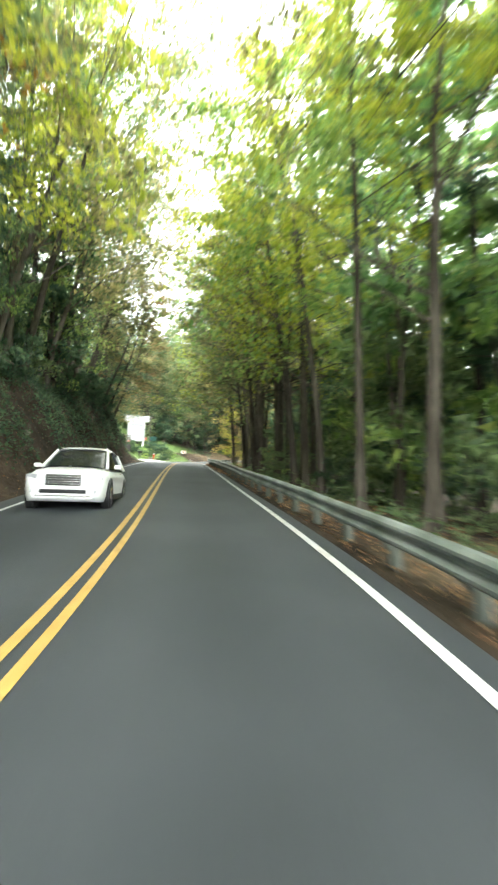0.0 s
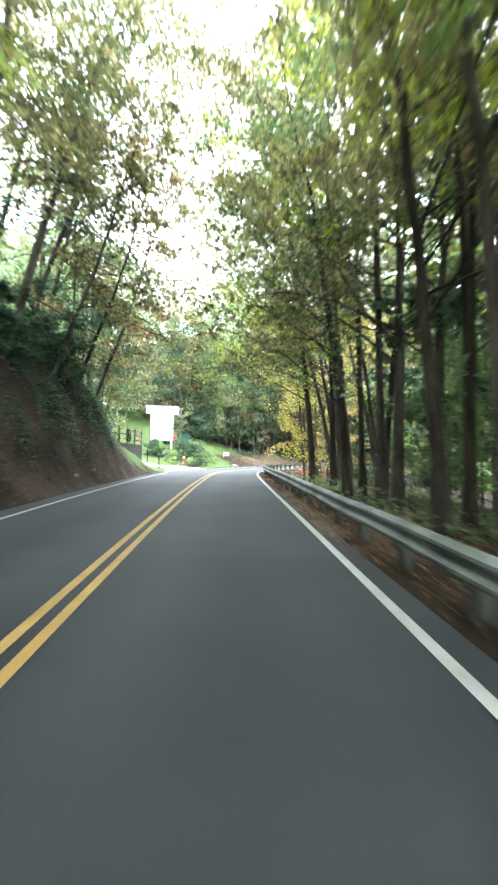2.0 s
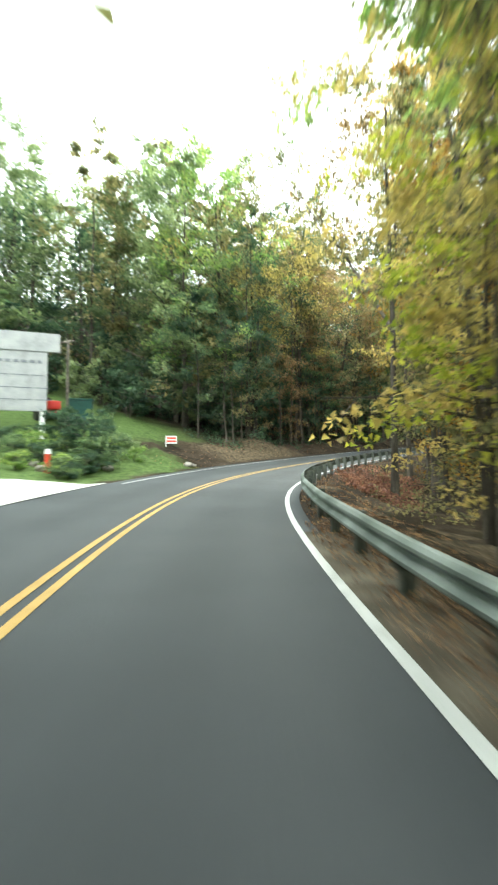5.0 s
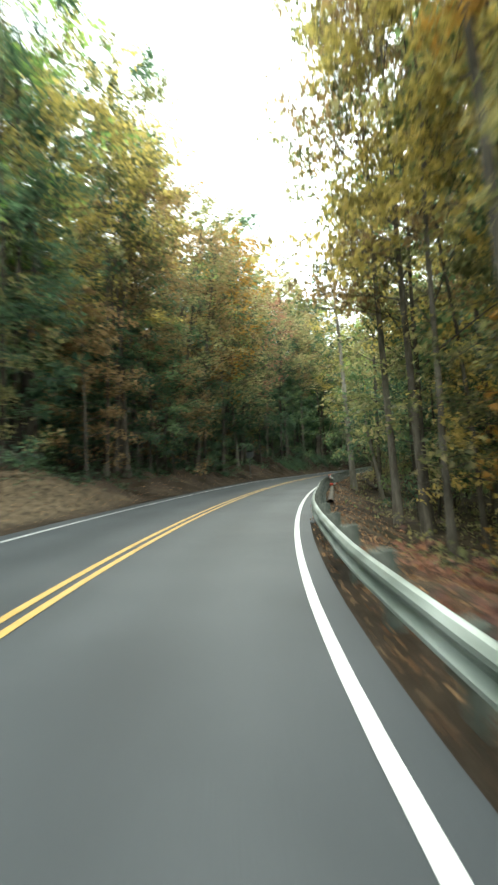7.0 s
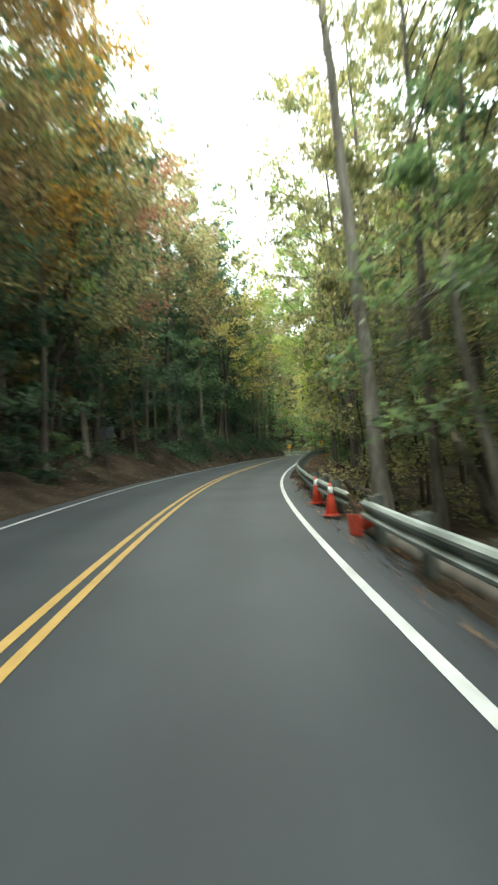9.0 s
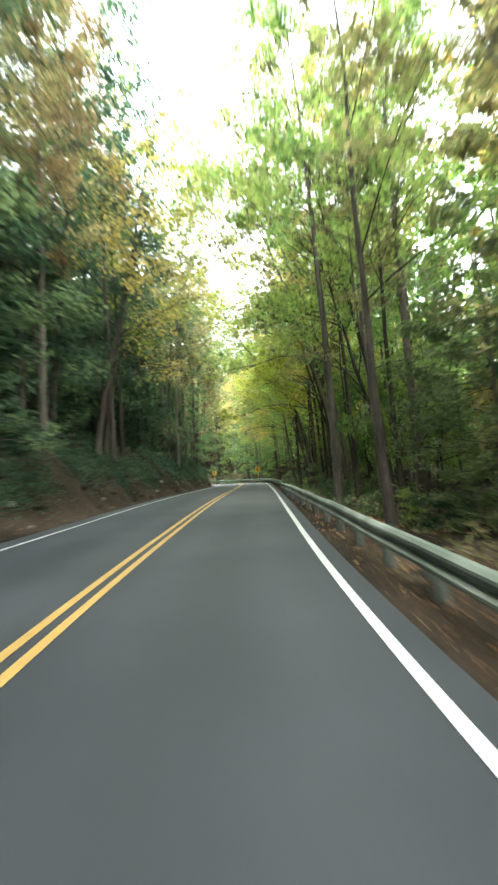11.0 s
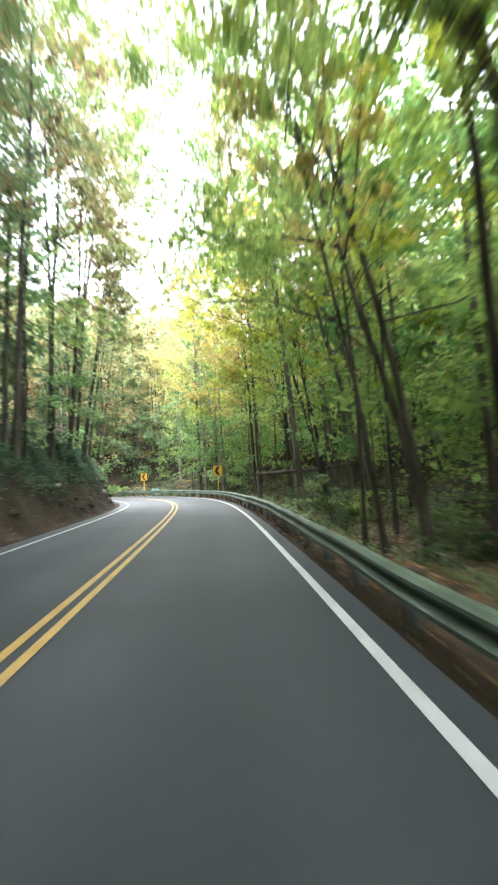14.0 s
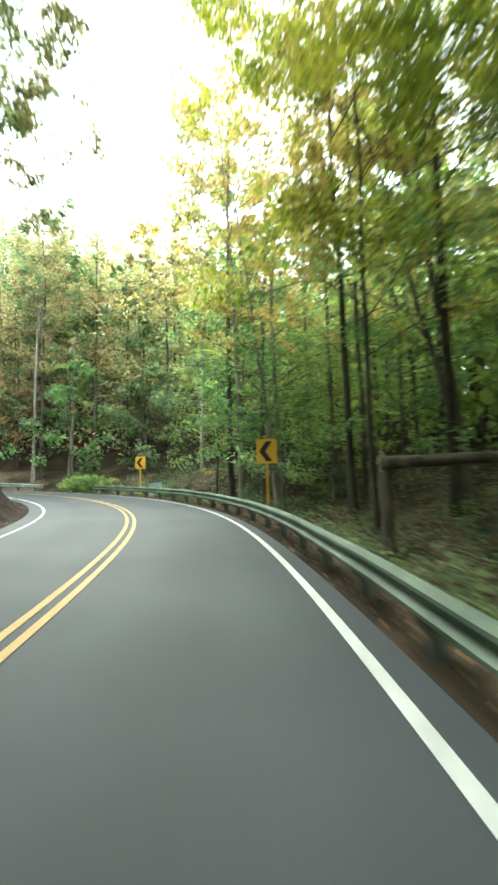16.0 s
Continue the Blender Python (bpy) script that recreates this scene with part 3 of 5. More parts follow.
KINDS = {
    # tall forest trees
    "tall_a": Plan(1, 24, .34, 4.3, .17, 0.22, 4600, 28),
    "tall_b": Plan(2, 26, .44, 4.0, .20, 0.225, 3900, 26, .02),
    "tall_c": Plan(3, 21, .28, 3.9, .125, 0.215, 4000, 28, -.02),
    "tall_d": Plan(4, 25, .40, 4.4, .15, 0.22, 4600, 28, .05),
    # broad ones that reach over the road (towards their own +x)
    "broad_a": Plan(5, 20, .24, 6.2, .20, 0.2, 5200, 30, .10, .75),
    "broad_b": Plan(6, 19, .2, 5.8, .17, 0.2, 5200, 30, .14, .7, .4),
    "broad_c": Plan(7, 22, .3, 6.2, .23, 0.21, 5200, 30, .06, .9, .35, 1),
    # wide crowns that hang far out over the road
    "wide_a": Plan(21, 23, .36, 7.8, .22, .18, 16000, 44, .2, .7, .35, 1),
    "wide_b": Plan(22, 21, .3, 7.4, .19, .18, 16000, 44, .24, .65, .4, 1),
    # understorey
    "small_a": Plan(8, 9, .10, 3.4, .075, 0.17, 3000, 24, .06, .25),
    "small_b": Plan(9, 7, .08, 3.0, .06, 0.16, 2700, 22, -.04, .2),
    "small_c": Plan(10, 11, .14, 3.2, .085, 0.17, 3200, 24, .02, .35, .4),
    # thin poles with few leaves
    "pole_a": Plan(11, 20, .45, 2.5, .085, 0.2, 2300, 16, .03),
    "pole_b": Plan(12, 17, .4, 2.3, .07, 0.19, 2000, 14, -.03),
    # deeper in the woods
    "deep_a": Plan(15, 22, .08, 4.6, .15, .44, 2800, 26),
    "deep_b": Plan(16, 25, .10, 4.8, .17, .45, 2900, 28),
    "deep_c": Plan(17, 11, .03, 4.0, .09, .36, 2600, 26, 0, .3),
    # full crowns on the hill over the yard
    "hill_a": Plan(23, 21, .12, 5.2, .18, .24, 8500, 40),
    "hill_b": Plan(24, 23, .15, 5.4, .2, .24, 9000, 42, .03),
    "bush_a": Plan(13, 2.6, .08, 1.3, .035, 0.15, 1450, 16, 0, .5, .3, 3),
    "bush_b": Plan(14, 1.7, .05, 1.0, .025, 0.13, 1150, 13, 0, .4, .3, 3),
}
MADE = {}
TREE_WORDS = {"green": "green", "bright": "bright green", "dark": "dark green", "lime": "yellow-green", "gold": "golden green", "yellow": "golden yellow", "rust": "rusty orange", "red": "red-brown", "orange": "orange-gold", "sage": "soft grey-green", "olive": "olive-brown", "pale": "pale turning"}
SHAPE_WORDS = {"tall": "tall forest tree with a bare grey-brown bole", "broad": "broad leaning tree with limbs over the road", "wide": "forked tree with a wide crown over the road", "small": "small understorey tree with layered branches", "deep": "tall tree deep in the woods, dense crown", "hill": "full-crowned tree on the hill over the yard", "pole": "thin straight young tree with a sparse crown", "bush": "leafy shrub on the forest floor"}


def tree(kind, s, o, leaves, turn=None, size=1.0, lean=(0, 0), bark=BARK, tip=0.0):
    """A tree on the land; turn: which way its own +x looks, by the compass of the world."""
    base = spot(s, o, -.05)
    axis = Vector((-math.sin(heading(s)), math.cos(heading(s)), 0))
    if turn is None:
        turn = heading(s) + (math.pi if o > 0 else 0) + random.uniform(-.5, .5)
    m = Matrix.Translation(base) @ Matrix.Rotation(-tip if o > 0 else tip, 4, axis) @ Euler((lean[0], lean[1], 0)).to_matrix().to_4x4() @ Matrix.Rotation(turn, 4, "Z") @ Matrix.Diagonal((size, size, size, 1))
    if kind not in MADE:
        wv, wf, lv, lf = grow(KINDS[kind])
        ob = empty("shrub" if kind.startswith("bush") else "tree")
        trunk = array_mesh("trunk", wv, wf, bark, ob, smooth=True)
        crown = array_mesh("crown", lv, lf, LEAVES[leaves], ob)
        for k in (trunk, crown):
            k.material_slots[0].link = "OBJECT"
        ob.matrix_basis = m
        MADE[kind] = ob
    else:
        ob = copy_thing(MADE[kind], Matrix.Identity(4))
        ob.matrix_basis = m
    for k in ob.children:
        k.material_slots[0].material = LEAVES[leaves] if k.name.startswith("crown") else bark
    shape = kind.split("_")[0]
    return tagged(ob, "%s, %s leaves" % (SHAPE_WORDS[shape], TREE_WORDS[leaves]), "shrub" if shape == "bush" else "tree", "shrubs by the road" if shape == "bush" else "trees of the roadside forest")


def choose(options):
    """A name by weight, from 'green 3 yellow 1'."""
    w = options.split()
    return random.choices(w[::2], [float(k) for k in w[1::2]])[0]


# belts of forest: from, to, nearest and farthest offset, spacing, kinds, leaf colours
BELTS = [
    (-8, 30, 5.8, 9.0, 2.9, "broad_a 3 broad_b 3 tall_a 2 tall_d 2 pole_a 2", "gold 6 lime 2 olive 2 yellow 1 green 1"),
    (30, 58, 5.8, 9.0, 2.9, "broad_a 3 broad_b 3 tall_a 2 tall_d 2 pole_a 2", "green 3 gold 2 olive 4 rust 1"),
    (-6, 62, 11, 20, 2.4, "deep_a 3 deep_b 3 tall_b 1", "green 5 lime 1 bright 1 dark 2"),
    (14, 68, 11, 19, 2.2, "deep_c 1", "green 3 lime 2 dark 1"),
    (71, 84, 7.5, 14, 2.6, "tall_c 3 pole_a 1 small_c 2", "yellow 4 olive 2 rust 1 lime 1"),
    (86, 110, 7.2, 10, 2.8, "tall_a 2 tall_c 3 pole_a 1 small_a 1", "olive 5 yellow 1 rust 2 pale 2"),
    (84, 118, 11.5, 20, 3.0, "deep_a 2 deep_b 2 small_c 1", "olive 4 yellow 1 rust 1 green 2"),
    (121, 148, 6.4, 10, 2.3, "tall_a 2 broad_c 2 pole_b 1 small_a 1", "olive 4 yellow 3 pale 2 lime 1"),
    (118, 150, 11, 20, 2.6, "deep_a 2 deep_b 2 deep_c 1", "olive 3 green 2 dark 1 pale 1"),
    (106, 130, 8, 13, 2.0, "small_a 2 small_c 3 small_b 1", "olive 4 dark 2 green 1 pale 1"),
    (100, 122, 13, 22, 2.0, "deep_a 2 deep_b 2", "olive 3 green 2 dark 1"),
    (148, 172, 5.9, 9.5, 2.9, "tall_a 2 tall_b 2 tall_d 2 tall_c 1 pole_a 5 pole_b 4", "green 1 lime 4 yellow 3 olive 3 rust 1"),
    (172, 203, 5.9, 9.5, 2.7, "tall_a 2 tall_b 2 tall_d 2 tall_c 1 pole_a 5 pole_b 4", "lime 4 gold 3 yellow 3 olive 2 sage 1"),
    (146, 172, 11, 20, 3.2, "deep_a 3 deep_b 3", "olive 3 lime 4 pale 2 yellow 3"),
    (172, 205, 11, 20, 3.6, "deep_a 3 deep_b 3", "lime 5 bright 3 yellow 2"),
    (205, 236, 12, 22, 3.0, "deep_a 3 deep_b 3", "lime 3 pale 3 olive 2 green 2"),
    (150, 200, 16, 22, 3.6, "deep_c 1", "sage 2 lime 3"),
    (196, 222, 15, 28, 1.7, "deep_a 2 deep_b 2", "lime 3 green 2 yellow 1"),
    # understorey: lighter leaf colours make up for light lost under the crowns
    (150, 172, 9, 14, 3.8, "small_a 2 small_b 2 small_c 2", "sage 3 lime 3 pale 1"),
    (172, 203, 9.5, 14, 4.6, "small_a 2 small_b 2 small_c 2", "sage 3 lime 4 bright 1"),
    (219, 242, 9.5, 14, 2.8, "small_a 2 small_b 2 small_c 2", "bright 3 lime 3 yellow 1"),
    (216, 238, 6.8, 10, 2.6, "tall_a 2 tall_c 2 small_a 1 pole_a 2", "yellow 5 lime 3 bright 1"),
    (-8, 46, -11, -7.0, 2.2, "tall_a 2 tall_c 2 broad_b 3 broad_a 2 small_a 1", "green 2 gold 5 dark 1 olive 3 orange 1"),
    (-6, 44, -9.5, -6.6, 3.5, "small_a 2 small_b 2 small_c 2", "green 3 dark 2 lime 1"),
    (-6, 46, -22, -12, 3.4, "deep_a 2 deep_b 2", "green 4 dark 2 lime 1"),
    (97, 108, -10.5, -6.6, 2.6, "tall_a 2 tall_c 2 small_c 2", "olive 4 yellow 2 lime 1 dark 1"),
    (108, 128, -10.5, -6.4, 2.6, "tall_a 2 tall_c 2 small_a 2 broad_c 1", "rust 5 olive 3 red 1 dark 1"),
    (128, 141, -10.5, -6.4, 2.6, "tall_a 2 tall_c 2 pole_a 1", "olive 3 dark 2 lime 1 pale 1"),
    # mostly dark leaves, standing in for shade under the closed canopy
    (97, 142, -10, -6.0, 2.2, "small_a 2 small_c 2", "dark 6 green 1 rust 1"),
    (96, 142, -21, -11, 3.0, "deep_a 2 deep_b 3", "olive 4 rust 1 dark 2 pale 2"),
    (141, 208, -10.5, -6.2, 2.2, "tall_a 2 tall_c 3 tall_d 2 pole_a 1", "dark 4 green 2 olive 3 pale 3 rust 1"),
    (141, 206, -12, -7, 4.0, "small_a 2 small_b 2 small_c 3", "dark 5 green 2"),
    (142, 206, -21, -11, 2.8, "deep_a 2 deep_b 2", "dark 3 green 3 olive 1"),
    (143, 207, -15, -9.5, 1.5, "deep_c 1", "dark 3 green 1"),
    (97, 143, -15, -9.5, 1.8, "deep_c 1", "dark 3 olive 2 rust 1"),
    (-6, 46, -15, -9.5, 2.0, "deep_c 1", "dark 2 green 3"),
    (206, 234, -15, -6.5, 3.2, "pole_a 3 pole_b 3 tall_c 2", "pale 2 olive 3 green 2"),
    (240, 262, 9, 26, 1.5, "deep_b 3 deep_a 3 deep_c 1", "pale 4 bright 2 green 2 rust 1"),
    (175, 192, 7.0, 8.6, 6.0, "tall_a 1 tall_d 1", "yellow 2 lime 2 olive 1"),
    (44, 56, 6.8, 9.0, 5.5, "broad_b 1 tall_d 1 tall_a 1", "green 2 olive 3 gold 1"),
    (35, 52, 6.8, 8.6, 3.4, "broad_a 1 broad_c 1", "olive 3 rust 1 green 1 gold 1"),
    (150, 202, 6.6, 9.5, 3.4, "small_b 1 bush_a 2 bush_b 3", "sage 5 green 2 dark 1"),
    (2, 24, 8.4, 9.8, 6.5, "wide_a 1 wide_b 1", "gold 4 lime 1"),
    (110, 116, -10, -7, 2.8, "tall_a 1 tall_d 1", "olive 2 yellow 1 dark 1"),
]
random.seed(7)
DEEP = {}
for s0, s1, o0, o1, gap, kinds, colours in BELTS:
    random.seed(s0 * 31 + o0 * 7)
    s = s0 + random.uniform(0, gap)
    while s < s1:
        o, kind, leaf = random.uniform(o0, o1), choose(kinds), choose(colours)
        turn, size, lean = (None if random.random() < .6 else random.uniform(0, 6.28)), random.uniform(.85, 1.18), (random.gauss(0, .03), random.gauss(0, .03))
        root_at = spot(s, o)
        ahead, aside = (89.8 - root_at[0]) * .62 + (209.7 - root_at[1]) * .78, (89.8 - root_at[0]) * .78 - (209.7 - root_at[1]) * .62
        if 0 < ahead < 28 and abs(aside) < 1.9:  # a gap in front of the utility pole
            pass
        elif kind.startswith("deep"):
            DEEP.setdefault((s0 // 70, o0 > 0, leaf), []).append((kind, s, o, turn or 0, size))
        else:
            tree(kind, s, o, leaf, turn, size, lean)
        s += gap * random.uniform(.6, 1.4)


# the trees deeper in, past counting: whole stands of one leaf colour
GROWN = {kind: grow(KINDS[kind]) for kind in ("deep_a", "deep_b", "deep_c")}
for (_, right_side, leaf), trees in DEEP.items():
    parts, counts = [[], [], [], []], [0, 0]
    for kind, s, o, turn, size in trees:
        wv, wf, lv, lf = GROWN[kind]
        base, c, sn = np.array(spot(s, o, -.05)), math.cos(turn), math.sin(turn)
        spin = np.array([[c, sn, 0], [-sn, c, 0], [0, 0, 1]]) * size
        for k, (v, f) in enumerate(((wv, wf), (lv, lf))):
            parts[2 * k].append(v @ spin + base)
            parts[2 * k + 1].append(f + counts[k])
            counts[k] += len(v)
    stand = empty("forest_stand")
    array_mesh("trunks", np.concatenate(parts[0]), np.concatenate(parts[1]), BARK, stand, smooth=True)
    array_mesh("crowns", np.concatenate(parts[2]), np.concatenate(parts[3]), LEAVES[leaf], stand)
    tagged(stand, "stand of tall trees with %s leaves %s the road" % (TREE_WORDS[leaf], "below" if right_side else "above"), "woods", kind="stuff")


def far_woods(name, box, clear, count, colour, label, seed, tall=(14, 23), leaf=1.26, m=112):
    """A distant stand of trees as one thing: boles and clumps of leaves, off the road by at least clear."""
    rng = np.random.default_rng(seed)
    x0, y0, x1, y1 = box
    p = rng.uniform([x0, y0], [x1, y1], (count * 6, 2))
    s, o = nearest(p[:, 0], p[:, 1])
    yard = (o < 0) & (o > -27) & (s > 55) & (s < 99)
    p = p[((np.abs(o) > clear) | (s > 265)) & ~yard][:count]
    z = land(p[:, 0], p[:, 1])
    wv, wf, lv, n = [], [], [], 0
    for k in range(len(p)):
        h = rng.uniform(*tall)
        t = np.linspace(0, 1, 4)
        base = np.array([p[k, 0], p[k, 1], z[k] - .3])
        pts = base + np.stack([rng.normal(0, .3) * t, rng.normal(0, .3) * t, h * t], -1)
        v, f = tube(pts, .17 * (1 - .8 * t), 5)
        wv.append(v)
        wf.append(f + n)
        n += len(v)
        q = rng.uniform(.05, 1, m) ** .9
        r = 3.9 * (1.03 - q) ** .5 * np.sqrt(rng.uniform(.1, 1, m))
        a = rng.integers(0, 11, m) * .57 + rng.normal(0, .22, m)
        lv.append(base + np.stack([r * np.cos(a), r * np.sin(a), q * h + rng.normal(0, .4, m)], -1))
    root = empty(name)
    array_mesh("trunks", np.concatenate(wv), np.concatenate(wf), BARK, root, smooth=True)
    v, f = leaf_quads(rng, np.concatenate(lv), leaf)
    array_mesh("crowns", v, f, LEAVES[colour], root)
    return tagged(root, label, "woods", kind="stuff")


far_woods("far_woods", (5, -10, 60, 110), 20, 110, "green", "green woods falling away below the road", 21, (14, 23), .6, 260)
far_woods("far_woods", (20, 90, 125, 190), 20, 130, "lime", "yellow-green woods beside the bend", 22, (14, 23), .85, 190)
far_woods("far_woods", (-75, 45, -20, 125), 15, 110, "dark", "dark green hillside woods behind the yard", 24, (14, 20), .42, 620)
# distance haze on this hillside is put into the leaf colour
far_woods("far_woods", (-85, 60, -24, 130), 17, 130, "sage", "grey-green hillside woods behind the yard, paled for distance haze", 30, (17, 23), .40, 1000)
far_woods("far_woods", (-25, 120, 62, 225), 14, 110, "dark", "dark green woods on the hillside", 25)
# paler leaf colours beyond the bend also stand in for distance haze
far_woods("far_woods", (66, 223, 150, 300), 13, 120, "pale", "pale autumn woods beyond the bend", 26, (18, 27), .62, 520)
far_woods("far_woods", (66, 223, 150, 300), 13, 130, "sage", "grey-green woods beyond the bend, haze put into their leaf colour", 28, (15, 25), .62, 520)
far_woods("far_woods", (20, 205, 68, 270), 13, 60, "green", "green woods inside the bend", 29, (14, 22))
far_woods("far_woods", (80, 160, 135, 225), 15, 150, "lime", "yellow-green woods above the bend", 27, (10, 22), .58, 440)
far_woods("far_woods", (84, 165, 140, 232), 19, 110, "green", "dark leafy woods above the bend", 31, (12, 24), .58, 440)


# ---- undergrowth and fallen leaves ----
def undergrowth(name, s0, s1, o0, o1, count, size, mat, label, seed, tall=.7):
    """Ferns, brambles and seedlings, past counting: arching sprays of leaves."""
    rng = np.random.default_rng(seed)
    c = rng.uniform([s0, o0], [s1, o1], (count, 2))
    keep = ripple(c[:, 0], c[:, 1], 2.2, seed) > -.35
    c = c[keep]
    m = 26
    s = np.repeat(c[:, 0], m) + rng.normal(0, .28, len(c) * m)
    o = np.repeat(c[:, 1], m) + rng.normal(0, .28, len(c) * m)
    p = place(s, o)
    h = np.repeat(rng.uniform(.25, 1, len(c)) * tall, m) * rng.uniform(.05, 1, len(s))
    z = land(p[:, 0], p[:, 1]) + h
    v, f = leaf_quads(rng, np.stack([p[:, 0], p[:, 1], z], -1), size, .1)
    return tagged(array_mesh(name, v, f, mat), label, "undergrowth", kind="stuff")


undergrowth("undergrowth", -5, 60, 5.4, 14, 420, .17, LEAVES["green"], "green ferns and seedlings below the guard rail", 31)
undergrowth("undergrowth", 80, 150, 5.6, 13, 260, .15, LEAVES["olive"], "olive brambles among dead leaves", 32)
undergrowth("undergrowth", 150, 244, 5.2, 13, 560, .13, LEAVES["sage"], "grey-green brambles behind the guard rail", 33, .6)
undergrowth("undergrowth", 198, 244, 5.0, 15, 620, .14, LEAVES["green"], "green brambles on the slope inside the rail", 36, .8)
undergrowth("undergrowth", -5, 56, -10, -4.9, 2100, .14, LEAVES["dark"], "ferns along the top of the bank", 34, .9)
# ferns coloured dark to stand in for the shade inside the woods
undergrowth("undergrowth", 96, 142, -11, -6, 420, .15, LEAVES["dark"], "sparse dark ferns on the low bank", 37, .7)
undergrowth("undergrowth", 83, 93, 4.7, 7.6, 230, .15, LEAVES["red"], "red-brown withered brush behind the guard rail", 38, .55)
undergrowth("undergrowth", 142, 222, -11, -6.2, 1300, .15, LEAVES["dark"], "dark ferns on the bank", 35, .95)
undergrowth("undergrowth", 144, 219, -6.8, -5.0, 1900, .13, LEAVES["dark"], "dark ferns hanging over the earth bank", 39, .7)


def fallen_leaves(name, s0, s1, o0, o1, count, label, seed, size=.065):
    rng = np.random.default_rng(seed)
    s, o = rng.uniform(s0, s1, count), o0 + (o1 - o0) * rng.beta(1.3, 1.8, count)
    p = place(s, o)
    z = land(p[:, 0], p[:, 1]) + .012
    v, f = leaf_quads(rng, np.stack([p[:, 0], p[:, 1], z], -1), size, -.1)
    v = v.reshape(-1, 4, 3)
    v[:, :, 2] = z[:, None] + np.clip(v[:, :, 2] - z[:, None], -.01, .05)
    return tagged(array_mesh(name, v.reshape(-1, 3), f, LITTER), label, "fallen leaves", kind="stuff")


fallen_leaves("fallen_leaves", -5, 110, 3.52, 7, 21000, "brown fallen leaves under the guard rail", 41)
fallen_leaves("fallen_leaves", 110, 240, 3.52, 7, 21000, "brown fallen leaves along the shoulder", 42)
fallen_leaves("fallen_leaves", -5, 58, -6.5, -3.75, 3500, "brown fallen leaves in the ditch", 43)
fallen_leaves("fallen_leaves", 86, 235, -7, -3.75, 7000, "brown fallen leaves at the foot of the bank", 44)

fallen_leaves("fallen_leaves", 34, 71, 3.3, 4.6, 6000, "brown fallen leaves on the gravel shoulder", 47, .05)
fallen_leaves("fallen_leaves", 150, 238, 4.6, 14, 9000, "tan dead leaves on the wooded slope", 45, .17)
fallen_leaves("fallen_leaves", 0, 62, 4.6, 12, 4500, "tan dead leaves under the trees", 46, .16)


# ---- single trees that stand out ----
random.seed(11)
for k, (s, o, leaf) in enumerate(((100.5, -14.5, "sage"), (103, -19, "dark"), (106, -15.5, "olive"), (108.5, -21.5, "sage"), (104, -25, "dark"), (111, -17, "olive"), (99, -21, "sage"), (100, -29, "sage"), (95, -29, "sage"), (89.5, -32, "sage"), (84, -33, "bright"), (78.5, -33, "sage"), (73, -32, "green"), (67, -31, "sage"), (112, -25, "sage"), (107, -31, "green"), (101.2, -9.8, "lime"), (98.5, -12, "sage"), (104.5, -12.5, "pale"), (91, -27.5, "sage"), (86, -28, "bright"), (81, -28.5, "sage"))):
    tree("hill_a" if k % 2 else "hill_b", s, o, leaf, random.uniform(0, 6.28), random.uniform(.78, .88) if (o < -17 and s > 92) or s > 103 else random.uniform(1.02, 1.14))
for s, o, size, leaf in ((70.5, 7.0, 1.15, "yellow"), (73.2, 7.9, 1.2, "gold"), (69, 9.2, 1.2, "olive")):
    tree("small_c", s, o, leaf, size=size)
tree("pole_a", 69, 7.0, "yellow", size=1.0, tip=.04)
tree("wide_b", 65.5, 10.2, "olive", heading(66) + math.pi, 1.05)
tree("wide_a", 62.5, 8.8, "green", heading(63) + math.pi, 1.0)
tree("wide_b", 54.5, 9.6, "olive", heading(54) + math.pi + .2, 1.0)
tree("wide_a", 58.5, 9.0, "green", heading(60) + math.pi + .4, 1.0)
for s, o, kind, leaf in ((105.6, 6.95, "tall_a", "olive"), (102.8, 7.5, "tall_a", "rust"), (99, 7.4, "tall_c", "yellow"), (92.8, 7.1, "tall_d", "rust"), (95.5, 9.5, "tall_a", "yellow"), (88.5, 9.8, "tall_c", "orange")):
    tree(kind, s, o, leaf, size=.98, tip=.01, bark=MID_BARK)
tree("wide_a", 200.6, 9.8, "lime", heading(200) + math.pi, 1.05, bark=MID_BARK)
tree("wide_b", 191.5, 8.0, "lime", heading(191) + math.pi, 1.1, bark=MID_BARK)
tree("tall_b", 206.7, 7.7, "yellow", size=1.1, tip=.03, bark=MID_BARK)
tree("tall_b", 157.6, 5.8, "olive", size=1.0, tip=-.02, bark=MID_BARK)
tree("wide_a", 168.5, 8.4, "olive", heading(168) + math.pi, 1.05, bark=MID_BARK)
tree("wide_b", 175, 8.8, "gold", heading(175) + math.pi, 1.05)
tree("wide_b", 162, 9.4, "lime", heading(162) + math.pi + .3, 1.1)
tree("tall_a", 171.5, 8.0, "olive", size=1.0, bark=MID_BARK)
tree("wide_a", 212, 11.2, "gold", heading(212) + math.pi, 1.0)
tree("wide_b", 218, 11.4, "gold", heading(218) + math.pi, 1.05)
tree("tall_b", 228.5, 7.4, "pale", size=1.0, bark=PALE_BARK)
tree("broad_b", 119.5, -8.4, "olive", heading(119), 1.0, tip=.05)
tree("broad_a", 165.5, -7.4, "gold", heading(165), 1.1, tip=.1)
tree("pole_b", 199.3, 7.3, "lime", size=.7, tip=.16)
tree("tall_a", 178.5, 7.3, "yellow", size=1.0, bark=MID_BARK)
tree("broad_c", 225, 7.6, "yellow", heading(225) + 2, .85, bark=PALE_BARK)
tree("tall_c", 229.5, 9.5, "yellow", size=.95)
